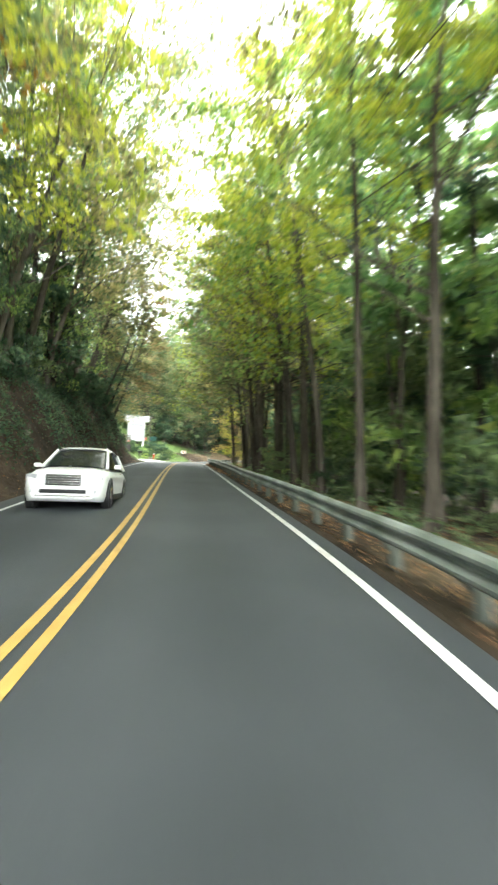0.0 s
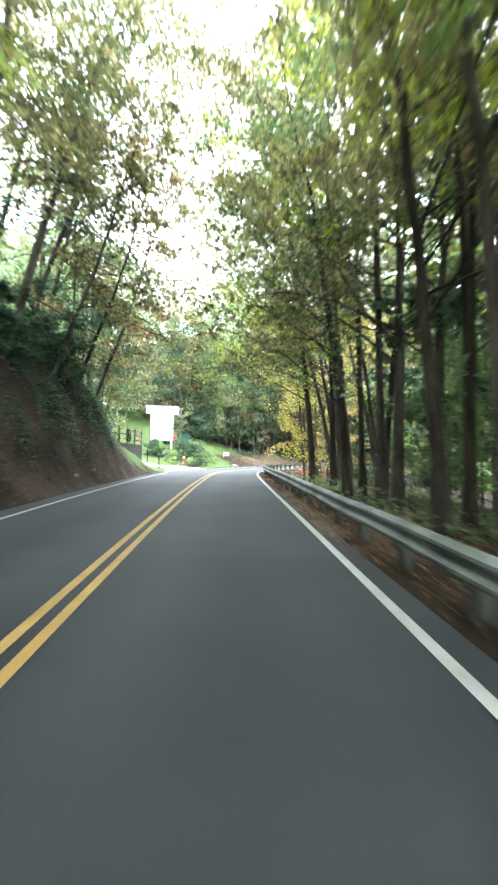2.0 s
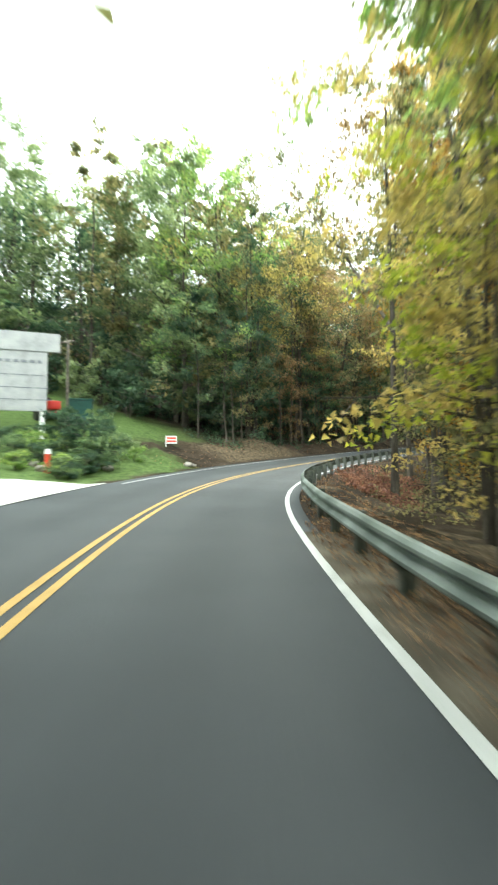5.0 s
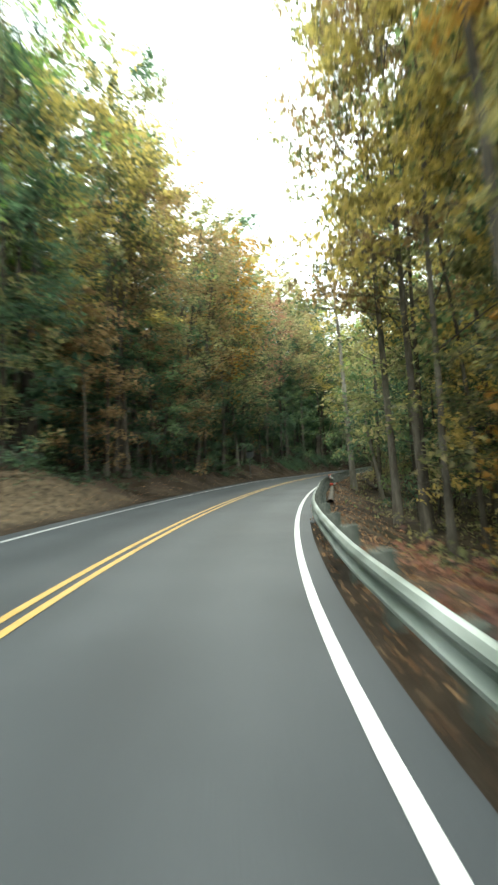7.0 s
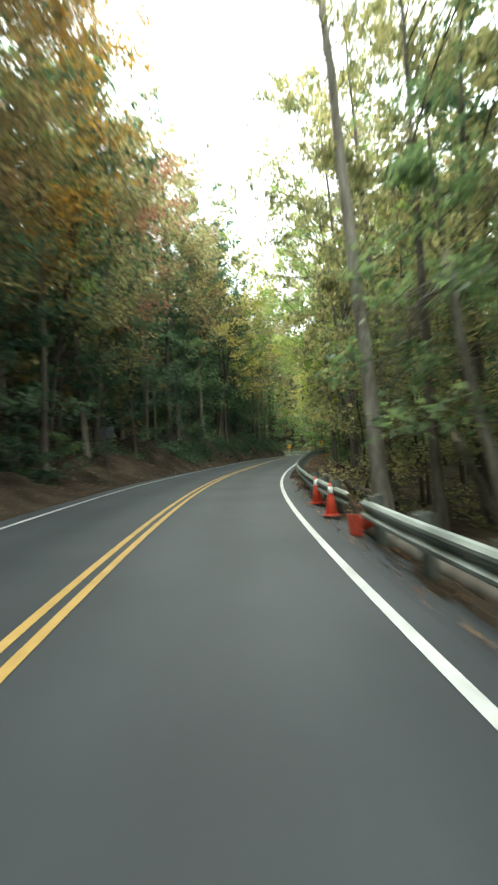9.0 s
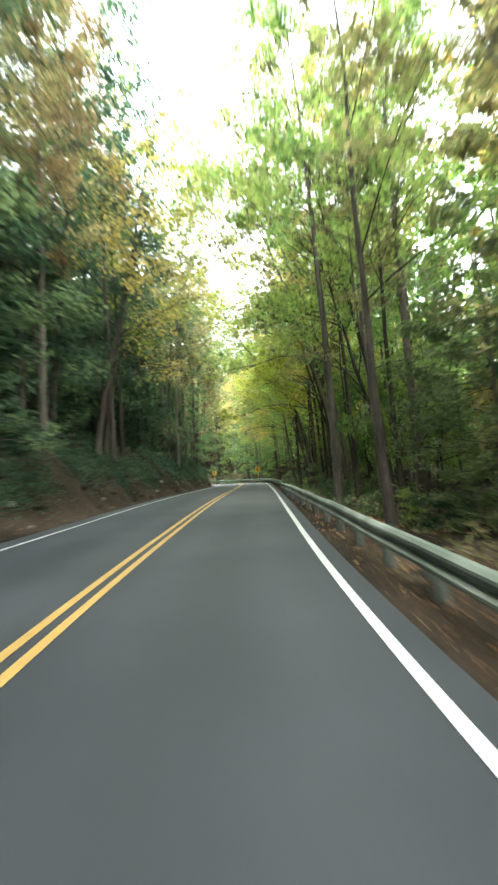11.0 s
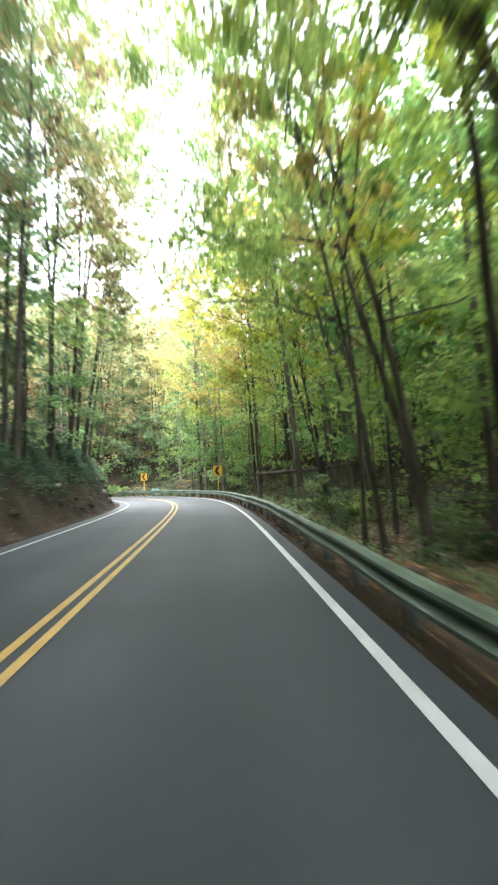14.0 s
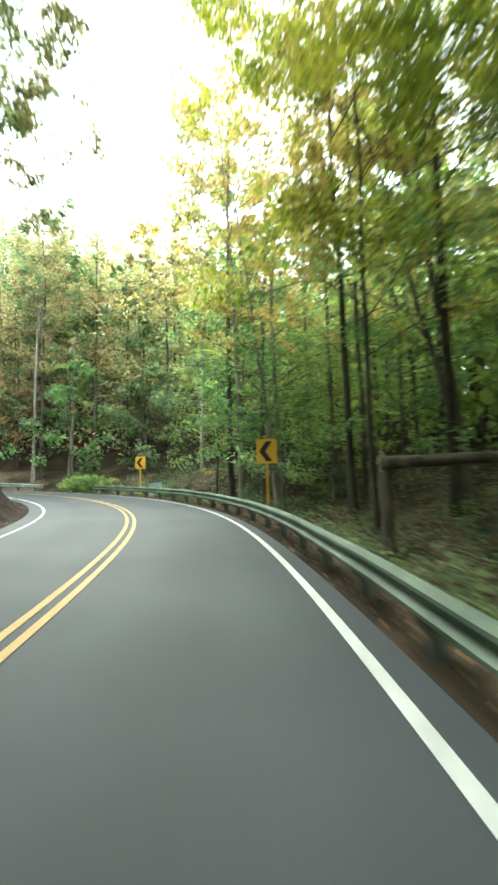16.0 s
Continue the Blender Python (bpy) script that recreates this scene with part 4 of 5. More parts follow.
tree("broad_b", 163, -7.0, "yellow", heading(163), 1.1, tip=.1)
tree("broad_a", 133, -8.4, "pale", heading(133), .95, tip=.05)
tree("broad_a", 251.6, 12.4, "rust", 1.0, 1.15, bark=PALE_BARK)
tree("tall_a", 253.5, 10.0, "pale", size=1.1, bark=PALE_BARK)
tree("tall_d", 256, 14.0, "pale", size=1.1, bark=PALE_BARK)
tree("small_c", 60.5, -7.4, "dark", size=1.25)
tree("broad_b", 63, -8.3, "olive", heading(63), .72, tip=.08)
tree("small_c", 58.5, -8.6, "green", heading(58), 1.25, tip=.1)
tree("small_c", 61.5, -9.0, "olive", heading(61), 1.2, tip=.1)
tree("broad_a", 137, -8.2, "red", heading(137), 1.0, tip=.05)
tree("broad_b", 131.5, -8.0, "olive", heading(131), .95, tip=.04)
for s, o, kind, leaf in ((208.5, -6.3, "tall_c", "pale"), (211.5, -6.8, "tall_d", "sage"), (213.2, -6.0, "pole_a", "pale"), (216, -6.9, "tall_c", "sage"), (219.5, -6.2, "pole_a", "olive")):
    tree(kind, s, o, leaf, heading(s), 1.1, tip=.1)
for s, o, kind, leaf in ((40, -8.2, "broad_b", "olive"), (44, -8.6, "broad_a", "olive"), (48.5, -9.4, "broad_b", "olive"), (52.5, -6.9, "small_c", "dark"), (53.8, -8.9, "broad_b", "olive"), (56, -7.0, "small_c", "dark"), (55.5, -10, "tall_c", "green")):
    tree(kind, s, o, leaf, heading(s), 1.0, tip=.05)
for s, o, size in ((124.5, -7.6, 1.12),):
    tree("broad_a", s, o, "orange", heading(s), size, tip=.05)
for s, o, leaf, size in ((49.5, -6.5, "olive", 1.3), (52.6, -6.3, "rust", 1.25), (55.4, -6.5, "olive", 1.35)):
    tree("small_c", s, o, leaf, heading(s), size, tip=.34)
tree("pole_b", 217.5, -5.6, "pale", heading(217), .8, tip=.2)
for s, o, kind, leaf in ((186, -6.2, "tall_d", "pale"), (190.5, -5.9, "tall_c", "green"), (194, -6.6, "tall_a", "rust"), (197.5, -5.8, "tall_d", "pale"), (200.5, -6.4, "small_c", "bright"), (203, -5.9, "tall_c", "rust"), (206, -6.8, "tall_d", "pale"), (208.5, -6.2, "small_c", "green"), (47.5, -7.6, "broad_a", "olive"), (51, -8.6, "broad_b", "olive"), (57, -7.7, "small_c", "olive")):
    tree(kind, s, o, leaf, heading(s), 1.05, tip=.17 if s < 52 else .02)
tree("pole_b", 211, -5.9, "olive", heading(211), 1.0, tip=.17)
tree("pole_a", 214.5, -6.3, "pale", heading(214), .9, tip=.13)
tree("broad_a", 122, -8.2, "rust", heading(122), 1.0, tip=.06)
tree("broad_c", 127.5, -9.0, "rust", heading(127), .9, tip=.05)
for k, leaf in enumerate(("orange", "gold", "gold", "olive", "green", "olive")):
    tree(("broad_a", "broad_b")[k % 2], 11 + 5.1 * k, -7.2 - .3 * (k % 3), leaf, heading(11 + 5.1 * k), 1.12, tip=.13)
tree("tall_c", 58, -10.5, "green", size=1.0)
tree("tall_c", 49, -10.5, "olive", size=.9)
tree("small_c", 97, -9.5, "green", size=1.1)
tree("broad_c", 104, -9.0, "yellow", heading(104), 1.0)
tree("broad_a", 112, -8.2, "rust", heading(112), .95)
tree("small_a", 117, -7.0, "rust", heading(117), 1.0)
tree("broad_c", 211, 12.6, "lime", heading(211) + math.pi, 1.1)
tree("tall_d", 221, 8.8, "yellow", size=1.1)
tree("tall_a", 217.5, 10.5, "yellow", size=1.15)
tree("broad_a", 208, 12.8, "yellow", heading(208) + math.pi, 1.1)
tree("broad_c", 213.5, 12.2, "gold", heading(213) + math.pi, 1.0)
tree("broad_b", 210.5, 11.5, "lime", heading(210) + math.pi, 1.1)
tree("small_c", 226, 7.2, "bright", size=1.3)
tree("small_c", 229, 7.6, "bright", size=1.25)
tree("small_a", 232, 7.8, "green", size=1.4)


def bare_trunk(name, base, top, r0, r1, label, category, mat=BARK, kinks=.12, sides=10, broken=True):
    """A leafless bole between two points, a little crooked, splintered at its end."""
    rng = np.random.default_rng(int(abs(base[0] * 10)))
    root = empty(name, Matrix.Translation(base))
    t = np.linspace(0, 1, 9)
    pts = np.outer(t, np.array(top) - np.array(base)) + np.cumsum(rng.normal(0, kinks / 4, (9, 3)), 0) * np.sin(t * np.pi)[:, None]
    v, f = tube(pts, r0 + (r1 - r0) * t + .3 * r0 * np.exp(-t * 20), sides)
    array_mesh("bole", v, f, mat, root, smooth=True)
    if broken:
        d = Vector(pts[-1] - pts[-2]).normalized()
        bm = None
        for k in range(7):
            a = Vector(rng.normal(0, r1 * .45, 3))
            bm = rod(Vector(pts[-1]) + a - d * .15, Vector(pts[-1]) + a * 1.3 + d * rng.uniform(.05, .35), r1 * .35, .01, 5, bm)
        part("splinters", bm, SPLINTER, root, "pale splintered wood")
    return tagged(root, label, category)


SPLINTER = material("fresh_split_wood", [(.35, .29, .2), (.5, .43, .32), (.6, .54, .42)], .8, scale=8, fine=40, stretch=(1, 1, .2))
# the big leaning tree by the cones, its bole and its crown
def dead_tree(s, o, tall, lean, label):
    """A tall leafless bole that forks near its top, with a few bare limbs."""
    rng = np.random.default_rng(12)
    base = Vector(spot(s, o, -.1))
    side = Vector(place(s, o - lean)) - Vector(place(s, o))
    root = empty("dead_tree", Matrix.Translation(base))
    t = np.linspace(0, 1, 14)
    pts = np.outer(t, side + Vector((0, 0, tall))) + np.cumsum(rng.normal(0, .05, (14, 3)), 0) * np.sin(t * np.pi)[:, None]
    v, f = tube(pts, .21 * (1 - .72 * t) + .08 * np.exp(-t * 22), 10)
    array_mesh("bole", v, f, PALE_BARK, root, smooth=True)
    for k in range(9):
        q = .62 + .042 * k
        p0 = np.array([np.interp(q, t, pts[:, c]) for c in range(3)])
        az, ln = rng.uniform(0, 6.28), rng.uniform(.8, 2.6)
        u = np.linspace(0, 1, 6)
        limb = p0 + np.outer(u * ln, [.45 * math.cos(az), .45 * math.sin(az), .9]) + np.cumsum(rng.normal(0, .06, (6, 3)), 0)
        limb[0] = p0
        v, f = tube(limb, .05 * (1 - .85 * u) + .006, 5)
        array_mesh("limb", v, f, PALE_BARK, root, smooth=True)
    return tagged(root, label, "dead tree")


dead_tree(120.8, 5.45, 20.0, .4, "tall leafless leaning tree beside the traffic cones")


def forked_tree(s, o, tall, leaf, label, girth=.17, lean=0.0, fork=.42, reach=5.2, rise=.52, twigs=46, bark=BARK):
    """A bole with one long limb that forks off towards the road, bare twigs and few leaves."""
    rng = np.random.default_rng(44)
    base = Vector(spot(s, o, -.1))
    over = np.array(place(s + .6, o - 1)) - np.array(place(s, o))
    root = empty("tree", Matrix.Translation(base))
    t = np.linspace(0, 1, 14)
    bole = np.outer(t, [0, 0, tall]) + np.outer(lean * t ** 1.25, over) + np.cumsum(rng.normal(0, .05, (14, 3)), 0) * t[:, None]
    v, f = tube(bole, girth * (1 - .7 * t) + .4 * girth * np.exp(-t * 24), 10)
    array_mesh("trunk", v, f, bark, root, smooth=True)
    off = np.array([np.interp(fork, t, bole[:, c]) for c in range(3)])
    limb = off + np.outer(t, over * reach + [0, 0, tall * rise]) + np.cumsum(rng.normal(0, .09, (14, 3)), 0) * t[:, None]
    v, f = tube(limb, .6 * girth * (1 - .8 * t), 8)
    array_mesh("limb", v, f, bark, root, smooth=True)
    wv, wf, tips, n = [], [], [], 0
    for k in range(twigs):
        stem = limb if k % 2 else bole
        q = rng.uniform(.35, 1)
        p0 = np.array([np.interp(q, t, stem[:, c]) for c in range(3)])
        d = rng.normal(0, 1, 3) * [1, 1, .35] + [0, 0, .5]
        u = np.linspace(0, 1, 5)
        twig = p0 + np.outer(u * rng.uniform(1.2, 3.2) / np.linalg.norm(d), d) + np.cumsum(rng.normal(0, .06, (5, 3)), 0) * u[:, None]
        twig[:, 2] -= .5 * u ** 2
        v, f = tube(twig, .028 * (1 - .8 * u) + .004, 4)
        wv.append(v)
        wf.append(f + n)
        n += len(v)
        tips.append(twig[rng.integers(1, 5, 75)])
    array_mesh("twig", np.concatenate(wv), np.concatenate(wf), bark, root, smooth=True)
    at = np.concatenate(tips)
    v, f = leaf_darts(rng, at + rng.normal(0, .28, at.shape), .15)
    array_mesh("crown", v, f, LEAVES[leaf], root)
    return tagged(root, label, "tree", "trees of the roadside forest")


for s, o, kind, leaf in ((85.5, 11.2, "small_c", "orange"), (90.2, 8.6, "small_a", "olive"), (91.5, 11.2, "small_c", "yellow"), (94.6, 8.8, "small_b", "orange"), (97.5, 9.4, "small_a", "olive"), (101, 9.8, "small_c", "yellow"), (83.2, 10.5, "small_c", "olive")):
    tree(kind, s, o, leaf, size=1.0)
forked_tree(87, 6.8, 19, "olive", "forked tree with a long limb and sparse olive leaves")
forked_tree(183, 7.8, 21, "gold", "leaning forked tree whose limbs arch over the road", .21, 5.0, .42, 5.6, .44, 100, MID_BARK)
# a snapped tree whose top hangs down, and the pale log that leans beside it
bare_trunk("snapped_tree", spot(118.2, 7.4), Vector(place(118.0, 6.5, 5.2)), .13, .09, "snapped dead tree with a pale broken top", "dead tree", PALE_BARK)
bare_trunk("leaning_log", spot(120, 8.3), Vector(place(119, 6.7, 1.5)), .11, .09, "pale dead log leaning among the trees", "log", PALE_BARK)
twig_rng = random.Random(9)
for k in range(14):
    top = Vector(place(118.0, 6.5, 5.15 - .12 * (k % 5)))
    end = Vector(place(118.0 + twig_rng.uniform(-.3, 1.8), 6.4 - twig_rng.uniform(.8, 2.6), twig_rng.uniform(1.2, 4.6)))
    bare_trunk("dead_branch", top, end, .022, .006, "thin dead branch hanging from the snapped top", "branch", PALE_BARK, .9, 5, False)
# sticks and roots on the cut banks
for k in range(64):
    s = twig_rng.uniform(2, 50) if k < 18 else twig_rng.uniform(140, 214)
    o = twig_rng.uniform(-6.6, -4.4)
    p = spot(s, o, .06)
    q = spot(s + twig_rng.uniform(-1.4, 1.4), o + twig_rng.uniform(-.9, .9), .1)
    bare_trunk("dead_stick", p, q, twig_rng.uniform(.015, .04), .008, "dead stick lying on the earth bank", "branch", PALE_BARK if k % 3 == 0 else BARK, .3, 5, False)
bare_trunk("stump", spot(216, 7.2), Vector(place(216, 7.2, 1.75)), .2, .17, "broken stump behind the guard rail", "stump", MID_BARK)
bare_trunk("fallen_log", Vector(place(216, 7.1, 1.72)), Vector(place(211.5, 14.5, 2.3)), .17, .13, "fallen tree lying across a stump", "log", MID_BARK, .2, 10, False)
bare_trunk("fallen_log", spot(126, 7.0, .12), spot(131, 6.0, .2), .16, .12, "fallen mossy log on the slope", "log")
bare_trunk("fallen_log", spot(131, 5.6, .12), spot(138, 5.2, .12), .13, .1, "fallen log on the dead leaves", "log")
ROTTEN = material("rotten_brown_wood", [(.05, .032, .02), (.13, .085, .058), (.27, .19, .135)], .95, scale=5, fine=26, bump=1.0, stretch=(1, 1, .4), spec=.1)
for s0, s1, o0, o1, r in ((79.9, 81.3, 3.7, 3.74, .045), (81.6, 83.3, 3.72, 3.66, .05), (83.9, 86.4, 3.68, 3.74, .04)):
    bare_trunk("kerb_log", Vector(place(s0, o0, -.02)), Vector(place(s1, o1, -.015)), r, r * .8, "rotten brown log lying along the asphalt edge", "log", ROTTEN, .16, 9, False)
bare_trunk("kerb_log", Vector(place(104, 4.25, .02)), Vector(place(117, 4.12, .0)), .13, .12, "dark log laid along the shoulder under the guard rail", "log", BARK, .06)
bare_trunk("fallen_branch", spot(203, 6.6, .1), spot(205, 5.4, .35), .06, .03, "pale fallen branch behind the guard rail", "branch", PALE_BARK, .2, 6)
bare_trunk("fallen_branch", spot(203.5, 6.2, .1), spot(205.5, 6.0, .5), .05, .02, "pale fallen branch behind the guard rail", "branch", PALE_BARK, .2, 6)

# ---- road furniture ----
YELLOW_SIGN = material("yellow_sign_sheeting", [(.62, .33, .02), (.74, .42, .03)], .45, scale=3, fine=30, bump=0, spec=.5)
BLACK = material("matt_black", [(.012, .012, .012), (.025, .025, .024)], .6, scale=5, fine=30, bump=.1)
DARK_METAL = material("dark_sign_back", [(.045, .05, .05), (.09, .1, .1)], .5, metal=.5, scale=3, fine=20, bump=.05)
CONE = material("red_orange_plastic", [(.50, .06, .03), (.66, .09, .05)], .5, scale=6, fine=30, bump=.1)
WHITE = material("white_paint", [(.7, .7, .68), (.8, .8, .79)], .5, scale=2, fine=25, bump=.08)
CONCRETE = material("pale_concrete", [(.36, .35, .33), (.46, .45, .42), (.54, .53, .50)], .85, scale=1.2, fine=30, bump=.3)


def facing(p, toward):
    """A frame at p whose -y looks to the point toward."""
    d = Vector(toward) - Vector(p)
    return Matrix.Translation(p) @ Matrix.Rotation(math.atan2(d.x, -d.y), 4, "Z")


def chevron_sign(foot, centre, toward, label):
    sign = empty("chevron_sign", facing(foot, toward))
    h = centre - foot.z
    part("post", block((.09, .05, h + .75), (0, .03, (h + .75) / 2 - .3), .008), YELLOW_SIGN, sign)
    part("panel", block((.76, .006, .91), (0, 0, h), .002), YELLOW_SIGN, sign)
    bm = bmesh.new()
    for z in (1, -1):
        q = [(-.28, 0), (-.03, .37 * z), (.2, .37 * z), (-.05, 0)]
        lo = [bm.verts.new((x, -.004, h + y)) for x, y in q]
        hi = [bm.verts.new((x, -.010, h + y)) for x, y in q]
        bm.faces.new(lo)
        bm.faces.new(hi)
        for k in range(4):
            bm.faces.new((lo[k], lo[(k + 1) % 4], hi[(k + 1) % 4], hi[k]))
    bmesh.ops.recalc_face_normals(bm, faces=bm.faces)
    part("arrow", bm, BLACK, sign, "black chevron pointing into the bend")
    return tagged(sign, label, "road sign", "chevron signs round the bend")


for s, o, h, label in ((220.3, 4.95, 2.3, "yellow chevron sign with a black arrow on a yellow post"), (239, 6.7, 2.35, "yellow chevron sign beyond the guard rail")):
    foot = spot(s, o)
    chevron_sign(foot, float(place(s, o, h)[2]), (62, 176, 0), label)

sign = empty("road_sign", facing(spot(131, -4.9), place(170, -4.9)))
part("post", block((.06, .05, 2.9), (0, 0, 1.1), .006), DARK_METAL, sign)
part("panel", block((.75, .006, .55), (0, -.03, 2.25), .002), DARK_METAL, sign)
tagged(sign, "back of a dark metal road sign on a post", "road sign")

box = empty("utility_box", facing(spot(236.5, 6.2), (62, 176, 0)))
part("case", block((.9, .5, 1.1), (0, 0, .5), .03), material("pale_teal_paint", [(.28, .42, .38), (.4, .52, .48)], .6, scale=3), box)
part("lid", block((.96, .56, .06), (0, 0, 1.08), .02), DARK_METAL, box)
tagged(box, "pale teal utility box behind the guard rail", "utility box")

pole = empty("utility_pole", Matrix.Translation((89.8, 209.7, float(land(89.8, 209.7)[0]))))
part("shaft", rod((0, 0, -.5), (.15, 0, 12.5), .17, .11, 12), PALE_BARK, pole)
part("cap", rod((.15, 0, 12.5), (.15, 0, 12.62), .13, .10, 12), DARK_METAL, pole)
tagged(pole, "weathered grey wooden pole among the trees", "utility pole")


def cone(m, label):
    c = empty("traffic_cone", m)
    part("base", block((.36, .36, .035), (0, 0, .018), .01), CONE, c)
    part("body", rod((0, 0, .03), (0, 0, .71), .135, .028, 20), CONE, c, smooth=True)
    part("collar", rod((0, 0, .47), (0, 0, .62), .0718, .0488, 20), WHITE, c, "white reflective collar", True)
    return tagged(c, label, "traffic cone", "cones by the broken guard rail")


cone(Matrix.Translation(spot(121.3, 3.84, .02)) @ Matrix.Rotation(.4, 4, "Z"), "red-orange traffic cone with a white collar")
cone(Matrix.Translation(spot(118.9, 3.81, .02)) @ Euler((.04, .08, .9)).to_matrix().to_4x4(), "red-orange traffic cone, slightly tilted, by the rail end")
cone(Matrix.Translation(spot(116.6, 3.79, .18)) @ Matrix.Rotation(heading(117), 4, "Z") @ Euler((-.35, 1.5, 0)).to_matrix().to_4x4(), "red-orange traffic cone toppled beside the rail")


# ---- the yard ----
def driveway():
    """A concrete drive that fans out of the road and climbs to the gate."""
    verts, faces = [], []
    n, m = 16, 8
    for i in range(n + 1):
        t = i / n
        o = -EDGE_L + .05 - 8.5 * t
        lo, hi = 63.5 + 10.3 * min(1, 3.2 * t) ** .75 + 1.2 * t, 79.0 - 2.6 * t ** .5
        for j in range(m + 1):
            s = lo + (hi - lo) * j / m
            p = place(s, o)
            z = float(land(p[0], p[1])[0]) + .04 if t > .12 else p[2] + .012 + .02 * t
            verts.append((p[0], p[1], z))
    for i in range(n):
        for j in range(m):
            a = i * (m + 1) + j
            faces.append((a, a + 1, a + m + 2, a + m + 1))
    ob = mesh_object("driveway", verts, faces, CONCRETE, smooth=True)
    return tagged(ob, "pale concrete driveway leaving the road", "driveway", kind="structure")


driveway()
RAIL_WOOD = material("weathered_rail_wood", [(.05, .042, .034), (.13, .11, .09), (.24, .21, .18)], .9, scale=5, fine=30, stretch=(.3, 1, 1), bump=.5)
TIMBER = material("dark_timber", [(.012, .012, .010), (.03, .03, .025), (.055, .052, .045)], .85, scale=3, fine=25, stretch=(.3, 1, 1), bump=.5)
IRON = material("black_iron", [(.015, .015, .016), (.04, .04, .042)], .5, metal=.6, scale=6, fine=40, bump=.1)


RED_BOARD = material("faded_red_board", [(.22, .07, .05), (.34, .13, .10), (.42, .22, .18)], .8, scale=4, fine=30, bump=.3)


def yard_fence():
    a, b = Vector(place(56.5, -7.0, 2.1)), Vector(place(67.7, -6.5, 2.1))
    fence = empty("rail_fence", Matrix.Translation(a))
    d = b - a
    for k in range(7):
        p = d * k / 6
        part("post", block((.13, .13, 1.35), (p.x, p.y, p.z + .55), .02, Matrix.Rotation(.1 * k, 4, "Z")), RAIL_WOOD, fence)
    for k in range(6):
        p, q = d * k / 6, d * (k + 1) / 6
        for h in (.3, .68, 1.05):
            part("rail", rod(p + Vector((0, 0, h)), q + Vector((0, 0, h + .02)), .05, .045, 6), RAIL_WOOD, fence)
    for h, mat in ((.42, RED_BOARD), (.78, RAIL_WOOD)):
        part("board", block((1.5, .03, .2), tuple(d * .915 + Vector((.07, 0, h))), .006, d.to_track_quat("X", "Z").to_matrix().to_4x4()), mat, fence)
    tagged(fence, "weathered wooden three-rail fence on a timber wall", "fence")
    wall = empty("retaining_wall", Matrix.Translation(a))
    turn = d.to_track_quat("X", "Z").to_matrix().to_4x4()
    for k in range(8):
        part("timber", block((d.length, .2, .19), tuple(d / 2 + Vector((0, 0, -.1 - .2 * k))), .015, turn), TIMBER, wall)
    tagged(wall, "dark timber retaining wall under the fence", "retaining wall")
    w = empty("wagon_wheel", Matrix.Translation(a + d * .67 + Vector((.14, -.1, .6))) @ turn @ Matrix.Rotation(math.pi / 2 - .12, 4, "X"))
    bm = bmesh.new()
    for k in range(20):
        t0, t1 = 2 * math.pi * k / 20, 2 * math.pi * (k + 1) / 20
        rod((.52 * math.cos(t0), .52 * math.sin(t0), 0), (.52 * math.cos(t1), .52 * math.sin(t1), 0), .032, sides=6, bm=bm)
    part("rim", bm, TIMBER, w)
    part("hub", rod((0, 0, -.08), (0, 0, .08), .09, sides=12), TIMBER, w)
    for k in range(10):
        t = math.pi * k / 5
        part("spoke", rod((0, 0, 0), (.51 * math.cos(t), .51 * math.sin(t), 0), .02, sides=6), TIMBER, w)
    tagged(w, "old wooden wagon wheel leaning on the fence", "wheel")


yard_fence()


def mailbox():
    m = empty("mailbox", facing(spot(71.4, -6.0), place(71, 3)))
    part("post", block((.09, .09, 1.15), (0, 0, .5), .01), TIMBER, m)
    part("arm", block((.06, .55, .06), (0, -.1, 1.0), .01), TIMBER, m)
    bm = block((.2, .52, .12), (0, -.12, 1.1), .01)
    rod((0, -.38, 1.16), (0, .14, 1.16), .1, sides=16, bm=bm)
    part("box", bm, BLACK, m)
    part("flag", block((.012, .12, .05), (.115, -.1, 1.22), .003), CONE, m, "small red flag")
    tagged(m, "black mailbox on a wooden post by the drive", "mailbox")


mailbox()


PALE_IRON = material("weathered_pale_iron", [(.16, .17, .15), (.3, .31, .28)], .6, metal=.4, scale=5, fine=30, bump=.1)


def garden_gate():
    a, b = spot(73.6, -9.6), spot(73.9, -8.0)
    g = empty("gate", Matrix.Translation(a))
    d = b - a
    d.z = 0
    for k in range(12):
        p = d * k / 11
        part("bar", rod((p.x, p.y, -.1), (p.x, p.y, 1.45 + .12 * math.sin(math.pi * k / 11)), .012, sides=6), PALE_IRON, g)
    for h in (.15, 1.3):
        part("rail", rod((0, 0, h), (d.x, d.y, h), .014, sides=6), IRON, g)
    for p in (Vector(), d):
        part("post", block((.07, .07, 1.8), (p.x, p.y, .75), .008), IRON, g)
    tagged(g, "pale iron garden gate with dark posts on the lawn", "gate")


garden_gate()


